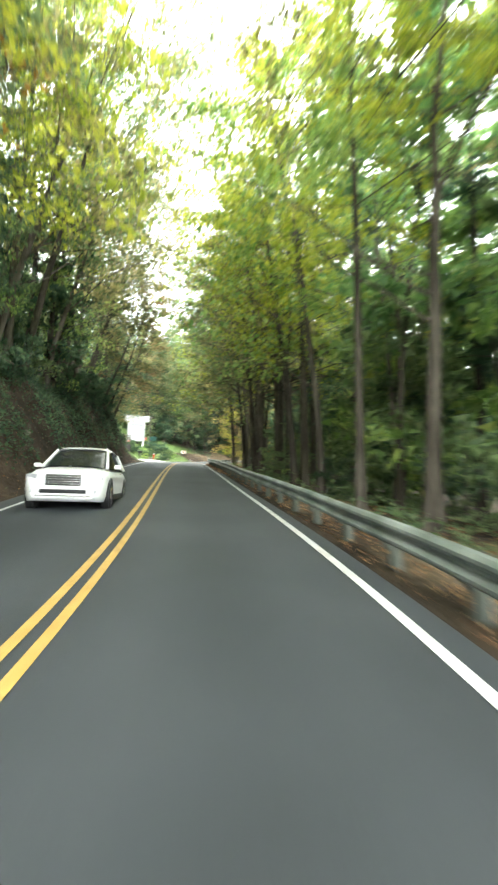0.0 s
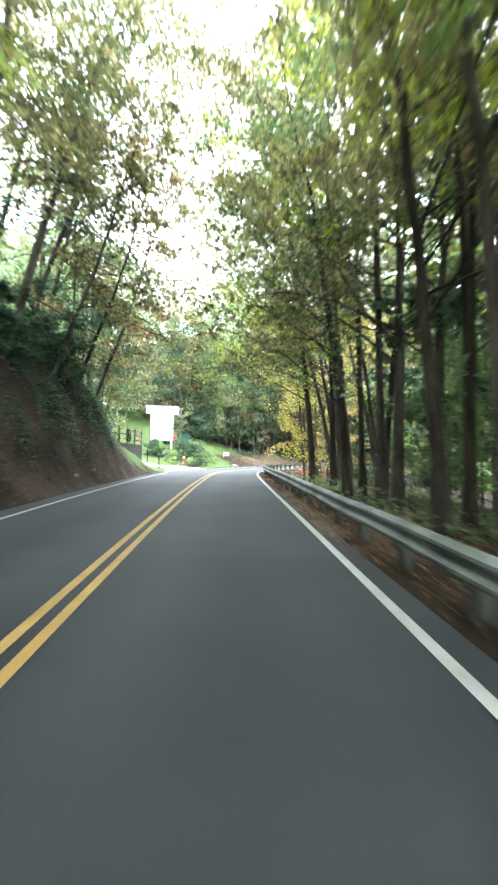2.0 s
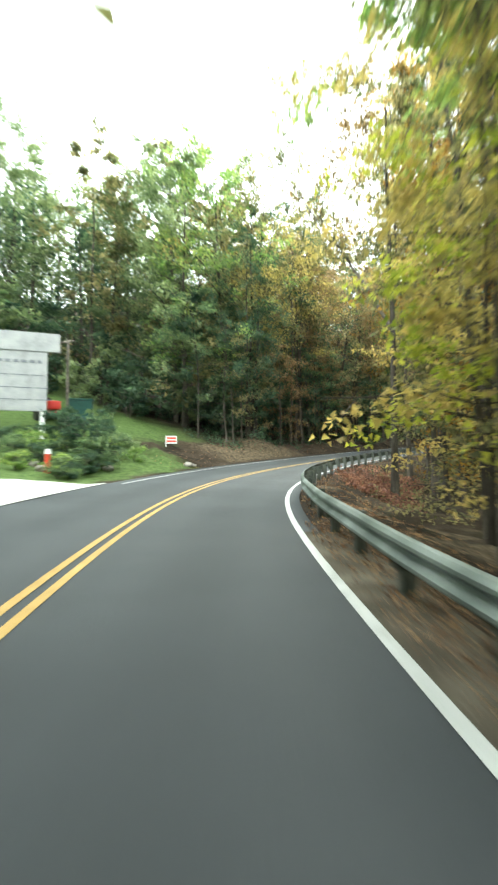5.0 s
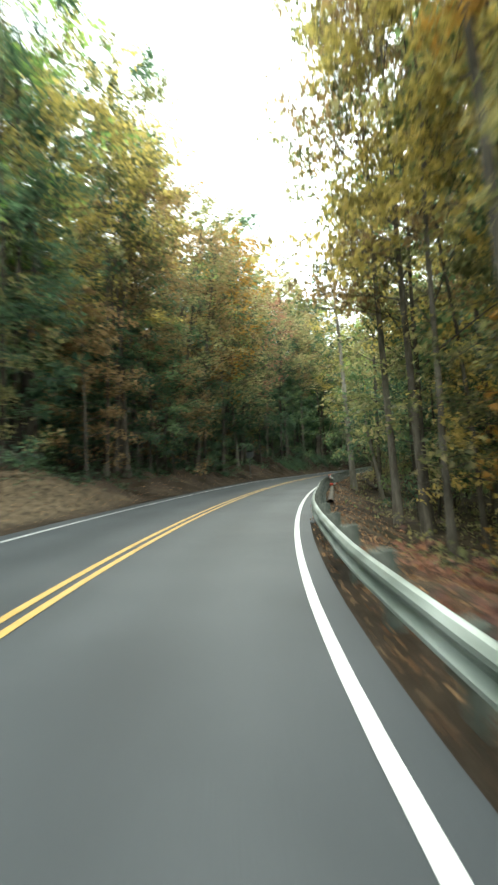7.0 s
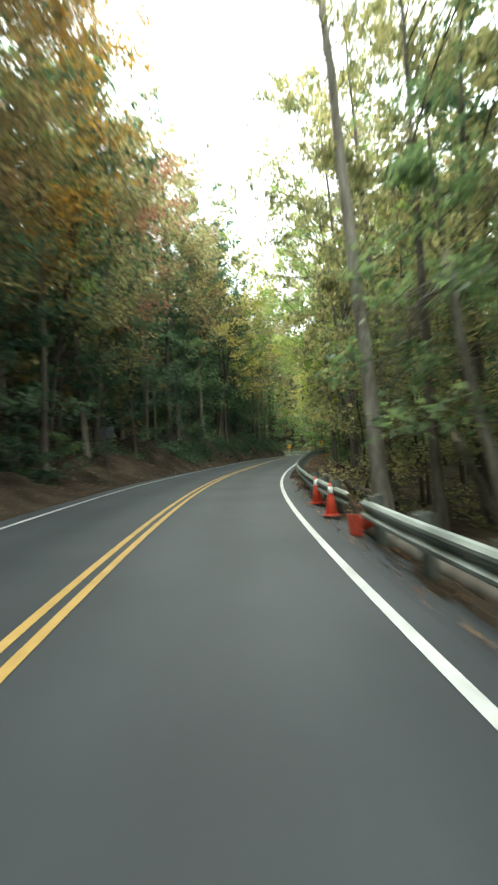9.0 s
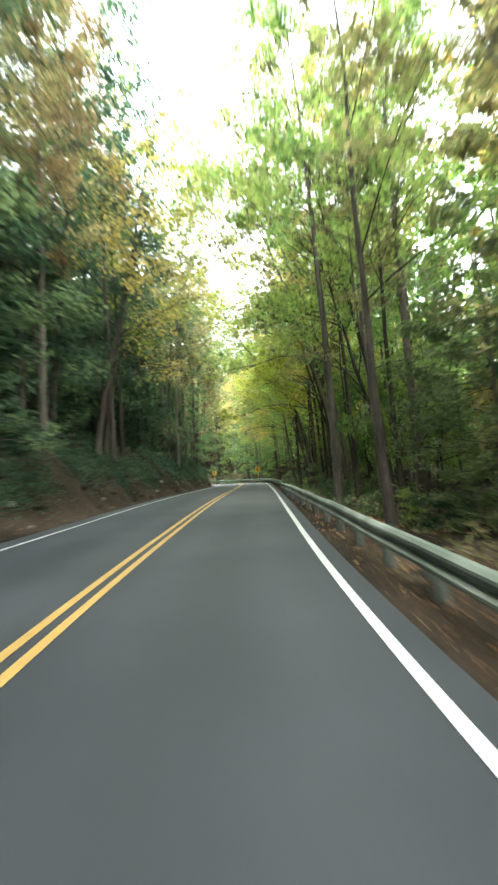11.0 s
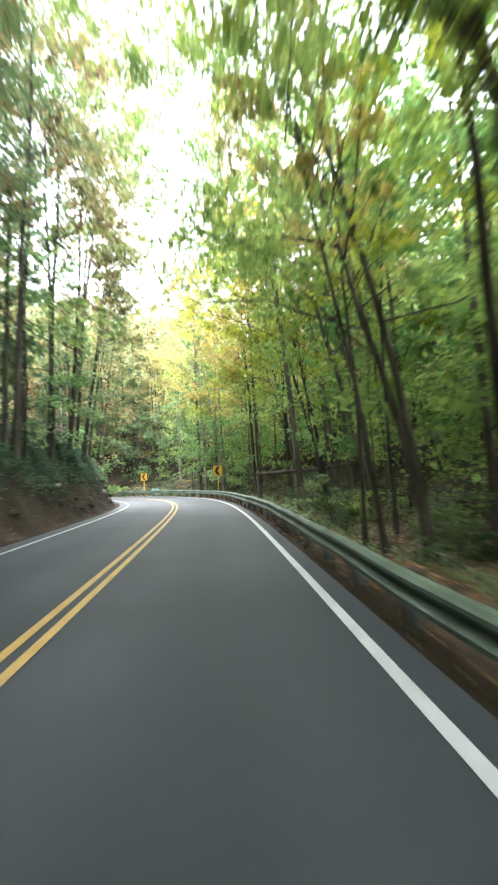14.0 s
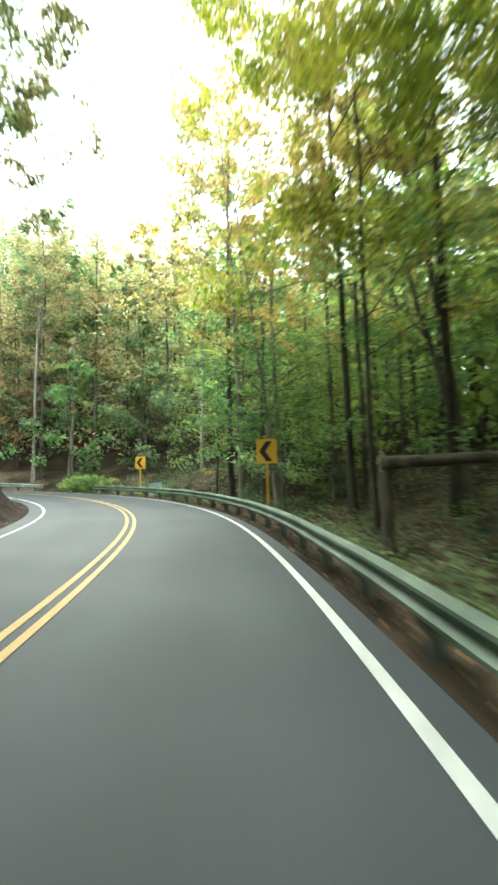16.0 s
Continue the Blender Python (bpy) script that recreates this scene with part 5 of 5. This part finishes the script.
def yard_sign():
    base = spot(84.5, -12.6)
    low = float(place(84.5, -12)[2])
    g = low - base.z
    m = facing(base, (-4.4, 46, 0))
    s = empty("yard_sign", m)
    board = material("weathered_white_board", [(.26, .265, .27), (.33, .335, .34), (.39, .39, .39)], .7, scale=1.5, fine=14, bump=.15)
    part("header", block((4.05, .22, 1.05), (0, 0, g + 7.15), .03), board, s)
    pan = part("panel", block((2.85, .12, 3.3), (-.05, 0, g + 4.97), .02), board, s)
    for x, mat in ((-1.4, TIMBER), (1.15, WHITE)):
        part("post", block((.24, .2, g + 6.8), (x, .12, (g + 6.8) / 2 - .2), .02), mat, s)
    ink = material("faded_sign_ink", [(.12, .13, .16), (.2, .21, .23)], .7, scale=6)
    rng = random.Random(3)
    for k, (z, w) in enumerate(((6.05, .16), (5.3, .05), (4.6, .05), (3.95, .04))):
        x = -1.1
        while x < 1.1:
            ln = rng.uniform(.18, .38) if k == 0 else rng.uniform(.5, 1.0)
            part("lettering", block((ln, .01, w), (x + ln / 2, -.068, g + z), 0), ink, pan)
            x += ln + .12
    tagged(s, "large white two-board sign on posts in the yard", "sign")


yard_sign()


def yard_clutter():
    m = empty("waste_bin", facing(spot(88, -12.0), (-4.4, 46, 0)))
    green = material("dark_green_plastic", [(.012, .05, .04), (.02, .075, .06)], .5, scale=4)
    part("body", block((1.4, 1.1, 1.5), (0, 0, .8), .08), green, m)
    part("lid", block((1.5, 1.2, .12), (0, 0, 1.62), .05, Matrix.Rotation(.08, 4, "X")), green, m)
    for x in (-.55, .55):
        part("wheel", rod((x - .05, .45, .12), (x + .05, .45, .12), .12, sides=14), BLACK, m)
    tagged(m, "dark green waste container behind the sign", "bin")
    t = empty("garden_tractor", facing(spot(87.2, -13.6), (10, 60, 0)))
    red = material("red_enamel", [(.45, .02, .015), (.58, .035, .025)], .4, scale=3, spec=.5)
    part("bonnet", block((.7, 1.1, .55), (0, -.5, .85), .1), red, t)
    part("deck", block((.9, 1.0, .2), (0, .45, .6), .05), red, t)
    part("seat", block((.5, .45, .5), (0, .6, 1.0), .1), BLACK, t)
    part("steering_wheel", rod((0, .12, 1.25), (0, .2, 1.28), .19, sides=16), BLACK, t)
    for x in (-.5, .5):
        part("wheel", rod((x - .12, .55, .38), (x + .12, .55, .38), .4, sides=18), BLACK, t)
        part("wheel", rod((x - .1, -.8, .25), (x + .1, -.8, .25), .26, sides=16), BLACK, t)
    tagged(t, "red garden tractor parked behind the sign", "tractor")
    a = empty("wooden_post", Matrix.Translation(spot(86.3, -11.3)))
    part("shaft", rod((0, 0, -.3), (0, 0, 5.4), .09, .08, 8), RAIL_WOOD, a)
    part("crossarm", rod((-.7, 0, 5.2), (.35, 0, 5.35), .06, .05, 8), RAIL_WOOD, a)
    tagged(a, "weathered wooden post with a crossarm", "post")
    p = empty("garden_post", Matrix.Translation(spot(80, -6.8)))
    part("shaft", rod((0, 0, -.1), (0, 0, .75), .13, .12, 12), CONE, p)
    part("top", rod((0, 0, .75), (0, 0, .95), .14, .1, 12), WHITE, p, "white top")
    tagged(p, "short red post with a white top in the garden bed", "post")
    w = empty("estate_sign", facing(spot(91, -7.6), (-6, 60, 0)))
    part("post", block((.06, .06, .9), (-.36, .02, .2), .008), WHITE, w)
    part("panel", block((.7, .03, .5), (0, 0, .5), .006), WHITE, w)
    for z in (.6, .4):
        part("lettering", block((.6, .008, .13), (0, -.02, z), 0), CONE, w, "red printed band")
    tagged(w, "small white sign with red bands by the bank", "sign")


yard_clutter()


EARTH = material("dark_earth", [(.016, .012, .009), (.035, .026, .018), (.06, .045, .032)], .95, scale=4, fine=20, bump=.8, spec=.1)


def rock(s, o, size, mat, label, seed):
    bm = bmesh.new()
    bmesh.ops.create_icosphere(bm, subdivisions=3, radius=1)
    rng = random.Random(seed)
    k = Vector((rng.uniform(0, 50), rng.uniform(0, 50), 0))
    for v in bm.verts:
        v.co *= 1 + .35 * noise.noise(v.co * 1.3 + k) + .12 * noise.noise(v.co * 3.5 + k)
    bm.transform(Matrix.Diagonal((size, size * rng.uniform(.7, 1.1), size * .62, 1)))
    r = part("rock", bm, mat, smooth=True)
    r.matrix_world = Matrix.Translation(spot(s, o, size * .2)) @ Matrix.Rotation(rng.uniform(0, 6), 4, "Z")
    return tagged(r, label, "rock", "rocks beside the road")


STONE = material("grey_brown_stone", [(.11, .10, .085), (.22, .20, .175), (.34, .32, .29)], .9, scale=2.5, fine=18, bump=.8)
random.seed(5)
for s, o, z in ((80.3, -7.3, .3), (80.6, -7.9, .24), (79.8, -6.2, .2), (82, -5.4, .25), (88.3, -4.7, .28), (89.4, -5.0, .2), (81.2, -9.6, .3), (128.8, -7.4, .4), (129.4, -6.9, .3)):
    rock(s, o, z, STONE, "grey-brown rough stone half sunk in the ground", int(s * 10))
for k in range(26):
    s = random.uniform(145, 216) if k % 2 else random.uniform(4, 50)
    rock(s, random.uniform(-5.6, -4.3), random.uniform(.08, .24), STONE, "grey-brown stone at the foot of the bank", k + 100)

# clipped hedges and garden shrubs
clod_rng = random.Random(21)
for k in range(44):
    rock(clod_rng.uniform(146, 216), clod_rng.uniform(-5.3, -4.15), clod_rng.uniform(.07, .22), EARTH, "dark clod of earth fallen from the bank", k + 300)


def clipped_hedge(s, o, wide, tall):
    """A hedge plant clipped to a rounded block: stem and a dense skin of small leaves."""
    rng = np.random.default_rng(int(s * 10 - o))
    root = empty("hedge", Matrix.Translation(spot(s, o, -.05)))
    part("stem", rod((0, 0, 0), (0, 0, tall * .8), .05, .03, 7), BARK, root)
    d = rng.normal(0, 1, (2600, 3))
    d /= np.abs(d).max(1, keepdims=True) ** .75 * np.linalg.norm(d, axis=1, keepdims=True) ** .25
    at = d * np.array([wide / 2, wide / 2, tall / 2]) * rng.uniform(.8, 1.0, (2600, 1)) + [0, 0, tall / 2 + .12]
    v, f = leaf_darts(rng, at, .09)
    array_mesh("foliage", v, f, LEAVES["dark"], root)
    return tagged(root, "dark green hedge plant clipped to a block", "hedge", "clipped hedges by the sign")


for s, o, wide, tall in ((81.5, -11.3, .8, 1.9), (85, -9.9, 1.0, 1.9), (86, -8.5, 1.1, 1.6), (84.5, -7.6, .9, 1.2)):
    clipped_hedge(s, o, wide, tall)
for s, o, kind, leaf, z in ((81, -11.4, "bush_b", "dark", 1.0), (84, -9.2, "bush_a", "dark", .75), (83, -7.0, "bush_a", "dark", .8), (81.8, -5.8, "bush_b", "green", .9), (80.5, -9.0, "bush_b", "green", .7), (79.6, -8.0, "bush_b", "lime", .5), (82.5, -9.8, "bush_b", "lime", .7), (84.5, -6.4, "bush_b", "green", .8), (86, -6.6, "bush_b", "lime", .6), (82.2, -8.2, "bush_b", "green", .6), (86.8, -9.4, "bush_a", "green", .7), (100, -12.5, "bush_a", "sage", 1.6), (102, -10, "bush_a", "dark", 1.3), (101, -14.5, "bush_a", "dark", 2.0), (99, -18, "bush_a", "sage", 2.4), (98, -21, "bush_a", "dark", 2.4), (94, -25, "bush_a", "dark", 2.4), (90, -25, "bush_a", "sage", 2.6), (88, -24, "bush_a", "green", 2.6), (83, -21, "bush_a", "dark", 2.4), (79, -22, "bush_a", "green", 2.4)):
    tree(kind, s, o, leaf, random.uniform(0, 6), z * 1.25)
for k in range(14):
    tree("bush_b", random.uniform(79, 86), random.uniform(-11.5, -5.4), random.choice(("green", "lime", "dark")), random.uniform(0, 6), random.uniform(.5, .9))
for s, o, z in ((86, 5.6, .35), (89, 6.1, .42), (93, 6.0, .4), (96, 5.9, .35)):
    tree("bush_b", s, o, "red", random.uniform(0, 6), z)
for s, o, z in ((41, -7.2, 1.0), (44, -6.9, 1.2), (46.5, -6.6, 1.1), (48.5, -6.9, 1.3), (50.5, -6.4, 1.2), (52, -7.0, 1.3), (53, -8.2, 1.4)):
    tree("bush_a", s, o, "dark", random.uniform(0, 6), z)
for s, o, z in ((92.5, -17, 1.5), (95, -14.5, 1.7), (97, -16.5, 2.0), (98.5, -19, 1.9), (96, -20.5, 1.6), (93.5, -21.5, 1.7)):
    tree("bush_a", s, o, "sage" if z < 1.7 else "dark", random.uniform(0, 6), z)
# shrubs along the banks and behind the rail
for k in range(34):
    s = random.uniform(0, 50) if k % 3 == 0 else random.uniform(96, 212)
    tree(random.choice(("bush_a", "bush_b")), s, random.uniform(-9, -6.6), random.choice(("green", "dark", "dark")), random.uniform(0, 6), random.uniform(.7, 1.4))
for k in range(24):
    s = random.uniform(150, 238) if k % 3 else random.uniform(0, 45)
    tree(random.choice(("bush_a", "bush_b")), s, random.uniform(6.4, 10.5), random.choice(("green", "dark", "lime", "dark")), random.uniform(0, 6), random.uniform(.5, 1.05))
for s, o in ((242, 4.6), (243, 4.9), (244, 4.4), (245, 4.8), (243.5, 6), (241.6, 5.6)):
    tree("bush_b", s, o, "lime", random.uniform(0, 6), 1.0)


def cabin():
    """A brown timber house above the drive, seen past the fence."""
    a = place(62.5, -10.6, 0)
    h = empty("house", Matrix.Translation((a[0], a[1], float(place(62.5, -10)[2]))) @ Matrix.Rotation(heading(66), 4, "Z"))
    brown = material("brown_board_siding", [(.03, .02, .015), (.06, .042, .03), (.09, .064, .047)], .85, scale=2, fine=20, stretch=(1, 1, 6), bump=.4)
    roof_m = material("grey_shingles", [(.05, .05, .05), (.10, .10, .10), (.15, .15, .148)], .9, scale=3, fine=25, bump=.6)
    glass = material("dark_window_glass", [(.01, .012, .014), (.03, .035, .04)], .08, scale=1, bump=0, spec=.6)
    L, W, z0, z1 = 9.0, 6.5, 1.6, 6.0
    for name, size, at in (("wall", (.2, L, z1 - z0), (-.5, L / 2, (z0 + z1) / 2)), ("wall", (.2, L, z1 - z0), (-W, L / 2, (z0 + z1) / 2)), ("wall", (W - .7, .2, z1 - z0), (-W / 2 - .25, .1, (z0 + z1) / 2)), ("wall", (W - .7, .2, z1 - z0), (-W / 2 - .25, L - .1, (z0 + z1) / 2))):
        part(name, block(size, at, .01), brown, h)
    for side in (0, 1):
        t = Matrix.Rotation(radians(24) * (1 if side == 0 else -1), 4, "Y")
        part("roof", block((4.2, L + 1.0, .14), (-1.5 if side == 0 else -5.0, L / 2, z1 + .72), .02, t), roof_m, h)
    part("fascia", block((.06, L + 1.0, .16), (.44, L / 2, z1 - .12), .01), TIMBER, h, "dark eaves board")
    # thin white strip added to draw the highlight on the dark eaves
    part("gutter", block((.09, L + 1.0, .06), (.5, L / 2, z1 - .03), .02), WHITE, h, "thin white strip drawing the highlight along the eaves")
    for y in (2.0, 5.0, 7.5):
        win = part("window", block((.05, 1.0, 1.2), (-.39, y, 4.2), .01), WHITE, h)
        for k in (-.23, .23):
            part("pane", block((.03, .42, 1.05), (-.36, y + k, 4.2), .005), glass, win)
    part("door", block((.06, .9, 2.05), (-.38, 3.5, 3.3), .01), TIMBER, h)
    part("foundation", block((W - .4, L, 2.2), (-W / 2 - .3, L / 2, .6), .02), STONE, h)
    tagged(h, "brown timber house with white-edged eaves above the drive", "house")


cabin()


# ---- the white car in the other lane ----
def car():
    paint = material("white_car_paint", [(.74, .74, .74), (.8, .8, .8)], .25, scale=1, fine=10, bump=0, spec=.6)
    glass = material("car_glass", [(.010, .012, .013), (.016, .018, .02)], .08, scale=1, bump=0, spec=.35)
    trim = material("black_car_trim", [(.012, .012, .013), (.025, .025, .026)], .55, scale=4, fine=30, bump=.05)
    chrome = material("chrome", [(.6, .6, .6), (.7, .7, .7)], .12, metal=1, scale=2, bump=0)
    lamp = material("headlamp_lens", [(.6, .62, .64), (.75, .77, .8)], .08, metal=.4, scale=6, bump=0, spec=.8)
    rubber = material("tyre_rubber", [(.014, .014, .014), (.03, .03, .03)], .85, scale=8, fine=50, bump=.2)
    p = place(16.6, -1.72, -.01)
    root = empty("car", Matrix.Translation(p) @ Matrix.Rotation(heading(19) + math.pi / 2, 4, "Z"))
    # sections from the nose to the tail: way back, half width, bonnet height, sill height
    secs = [(0.0, .70, .84, .30), (.06, .80, .90, .26), (.2, .88, .95, .22), (.5, .93, 1.0, .22), (.95, .955, 1.03, .24), (1.45, .96, 1.08, .25), (2.2, .965, 1.08, .25), (3.2, .97, 1.09, .25), (3.9, .965, 1.10, .26), (4.4, .93, 1.08, .3), (4.68, .86, 1.0, .36), (4.76, .74, .9, .42)]
    prof = [(0, 1.0, 0), (.45, 1.0, -.005), (.78, .99, -.03), (.93, .95, -.09), (1.0, None, .78), (1.0, None, .55), (.985, None, .36), (.93, None, 0)]
    rows = []
    for x, w, top, sill in secs:
        half = []
        for k, (a, b, c) in enumerate(prof):
            z = top * b + c if b is not None else (sill if k == len(prof) - 1 else min(c, top - .12))
            half.append((x, a * w, z))
        rows.append([(x, -y, z) for x, y, z in reversed(half[1:])] + half)
    verts = [v for r in rows for v in r]
    c = len(rows[0])
    faces = [(i * c + j, i * c + j + 1, (i + 1) * c + j + 1, (i + 1) * c + j) for i in range(len(rows) - 1) for j in range(c - 1)]
    for r in (0, len(rows) - 1):
        faces.append(tuple(range(len(verts), len(verts) + c)))
        verts += rows[r]
    faces += [(i * c, (i + 1) * c, (i + 1) * c + c - 1, i * c + c - 1) for i in range(len(rows) - 1)]
    bm = bmesh.new()
    pts = [bm.verts.new(v) for v in verts]
    for f in faces:
        bm.faces.new([pts[k] for k in f])
    bmesh.ops.recalc_face_normals(bm, faces=bm.faces)
    part("body", bm, paint, root, "", True)
    # the glasshouse: way back, belt half width, roof half width, height
    shape = [(1.22, .80, .74, 1.075), (1.5, .84, .70, 1.25), (1.8, .865, .67, 1.42), (2.12, .88, .645, 1.555), (2.5, .885, .64, 1.625), (3.0, .885, .635, 1.645), (3.5, .88, .63, 1.635), (3.95, .87, .62, 1.6), (4.3, .845, .61, 1.53), (4.45, .83, .63, 1.42), (4.66, .80, .68, 1.12)]

    def ring(x, wb, wr, z, out=0.0):
        side = [(wb, 1.02), (wb * .985, 1.06), (wr + .045, z - .10), (wr, z - .045), (wr - .09, z - .008), (wr * .5, z + .012), (0, z + .018)]
        half = [(x, y + out * (y > 0), h + out) for y, h in side]
        return half + [(p[0], -p[1], p[2]) for p in reversed(half[:-1])]

    def loft(name, rows, mat, label="", parent=root):
        c = len(rows[0])
        v = [p for r in rows for p in r]
        f = [(i * c + j, i * c + j + 1, (i + 1) * c + j + 1, (i + 1) * c + j) for i in range(len(rows) - 1) for j in range(c - 1)]
        return mesh_object(name, v, f, mat, parent, label, True)
    loft("glasshouse", [ring(*q) for q in shape], glass, "dark tinted windscreen and side windows")
    loft("roof", [ring(*q, out=.014)[2:11] for q in shape[3:9]], paint)
    loft("tailgate", [ring(*q, out=.012) for q in shape[7:]], paint)
    part("rear_window", block((.02, 1.05, .3), (4.58, 0, 1.3), .008, Matrix.Rotation(-.6, 4, "Y")), glass, root)
    for y in (-1, 1):
        part("pillar", rod((1.25, y * .80, 1.06), (2.14, y * .665, 1.535), .045, .035, 8), paint, root)
        part("pillar", rod((2.86, y * .885, 1.04), (2.9, y * .67, 1.58), .03, .03, 8), trim, root)
        part("pillar", rod((4.3, y * .85, 1.04), (4.12, y * .65, 1.5), .07, .06, 8), paint, root)
        part("roof_rail", rod((2.3, y * .62, 1.63), (3.9, y * .59, 1.6), .018, .018, 6), chrome, root)
    for y in (-1, 1):
        mir = part("mirror", block((.12, .19, .11), (1.62, y * 1.02, 1.10), .035), paint, root)
        part("mirror_glass", block((.01, .15, .08), (1.684, y * 1.02, 1.10), .004), glass, mir)
        part("headlight", block((.16, .34, .12), (.13, y * .70, .79), .04, Matrix.Rotation(y * -.55, 4, "Z")), lamp, root, "clear headlight")
        part("fog_lamp", block((.06, .16, .08), (.03, y * .66, .46), .02), lamp, root)
        part("door_handle", block((.16, .03, .03), (2.55, y * .975, .93), .01), chrome, root)
        part("sill_trim", block((2.4, .04, .14), (2.35, y * .965, .32), .02), trim, root)
        for x in (.88, 3.72):
            part("wheel_arch", rod((x, y * .80, .38), (x, y * .972, .38), .42, sides=24), trim, root)
            wh = part("wheel", rod((x, y * .76, .35), (x, y * .985, .35), .35, sides=28), rubber, root, "black tyre", True)
            part("rim", rod((x, y * .95, .35), (x, y * .995, .35), .25, .22, sides=20), chrome, wh, "bright alloy rim")
            for k in range(5):
                t = k * 2 * math.pi / 5
                part("spoke_gap", block((.09, .012, .07), (x + .14 * math.cos(t), y * .998, .35 + .14 * math.sin(t)), .02), trim, wh)
    grille = part("grille", block((.06, .8, .26), (.012, 0, .72), .03), trim, root, "black grille with chrome bars")
    for k in range(4):
        part("grille_bar", block((.014, .76, .014), (-.02, 0, .635 + .055 * k), .004), chrome, grille)
    part("lower_intake", block((.06, 1.05, .10), (.012, 0, .46), .03), trim, root)
    part("chrome_strip", block((.02, 1.25, .03), (-.005, 0, .36), .008), chrome, root)
    return tagged(root, "white crossover car with a black grille in the oncoming lane", "car")


car()
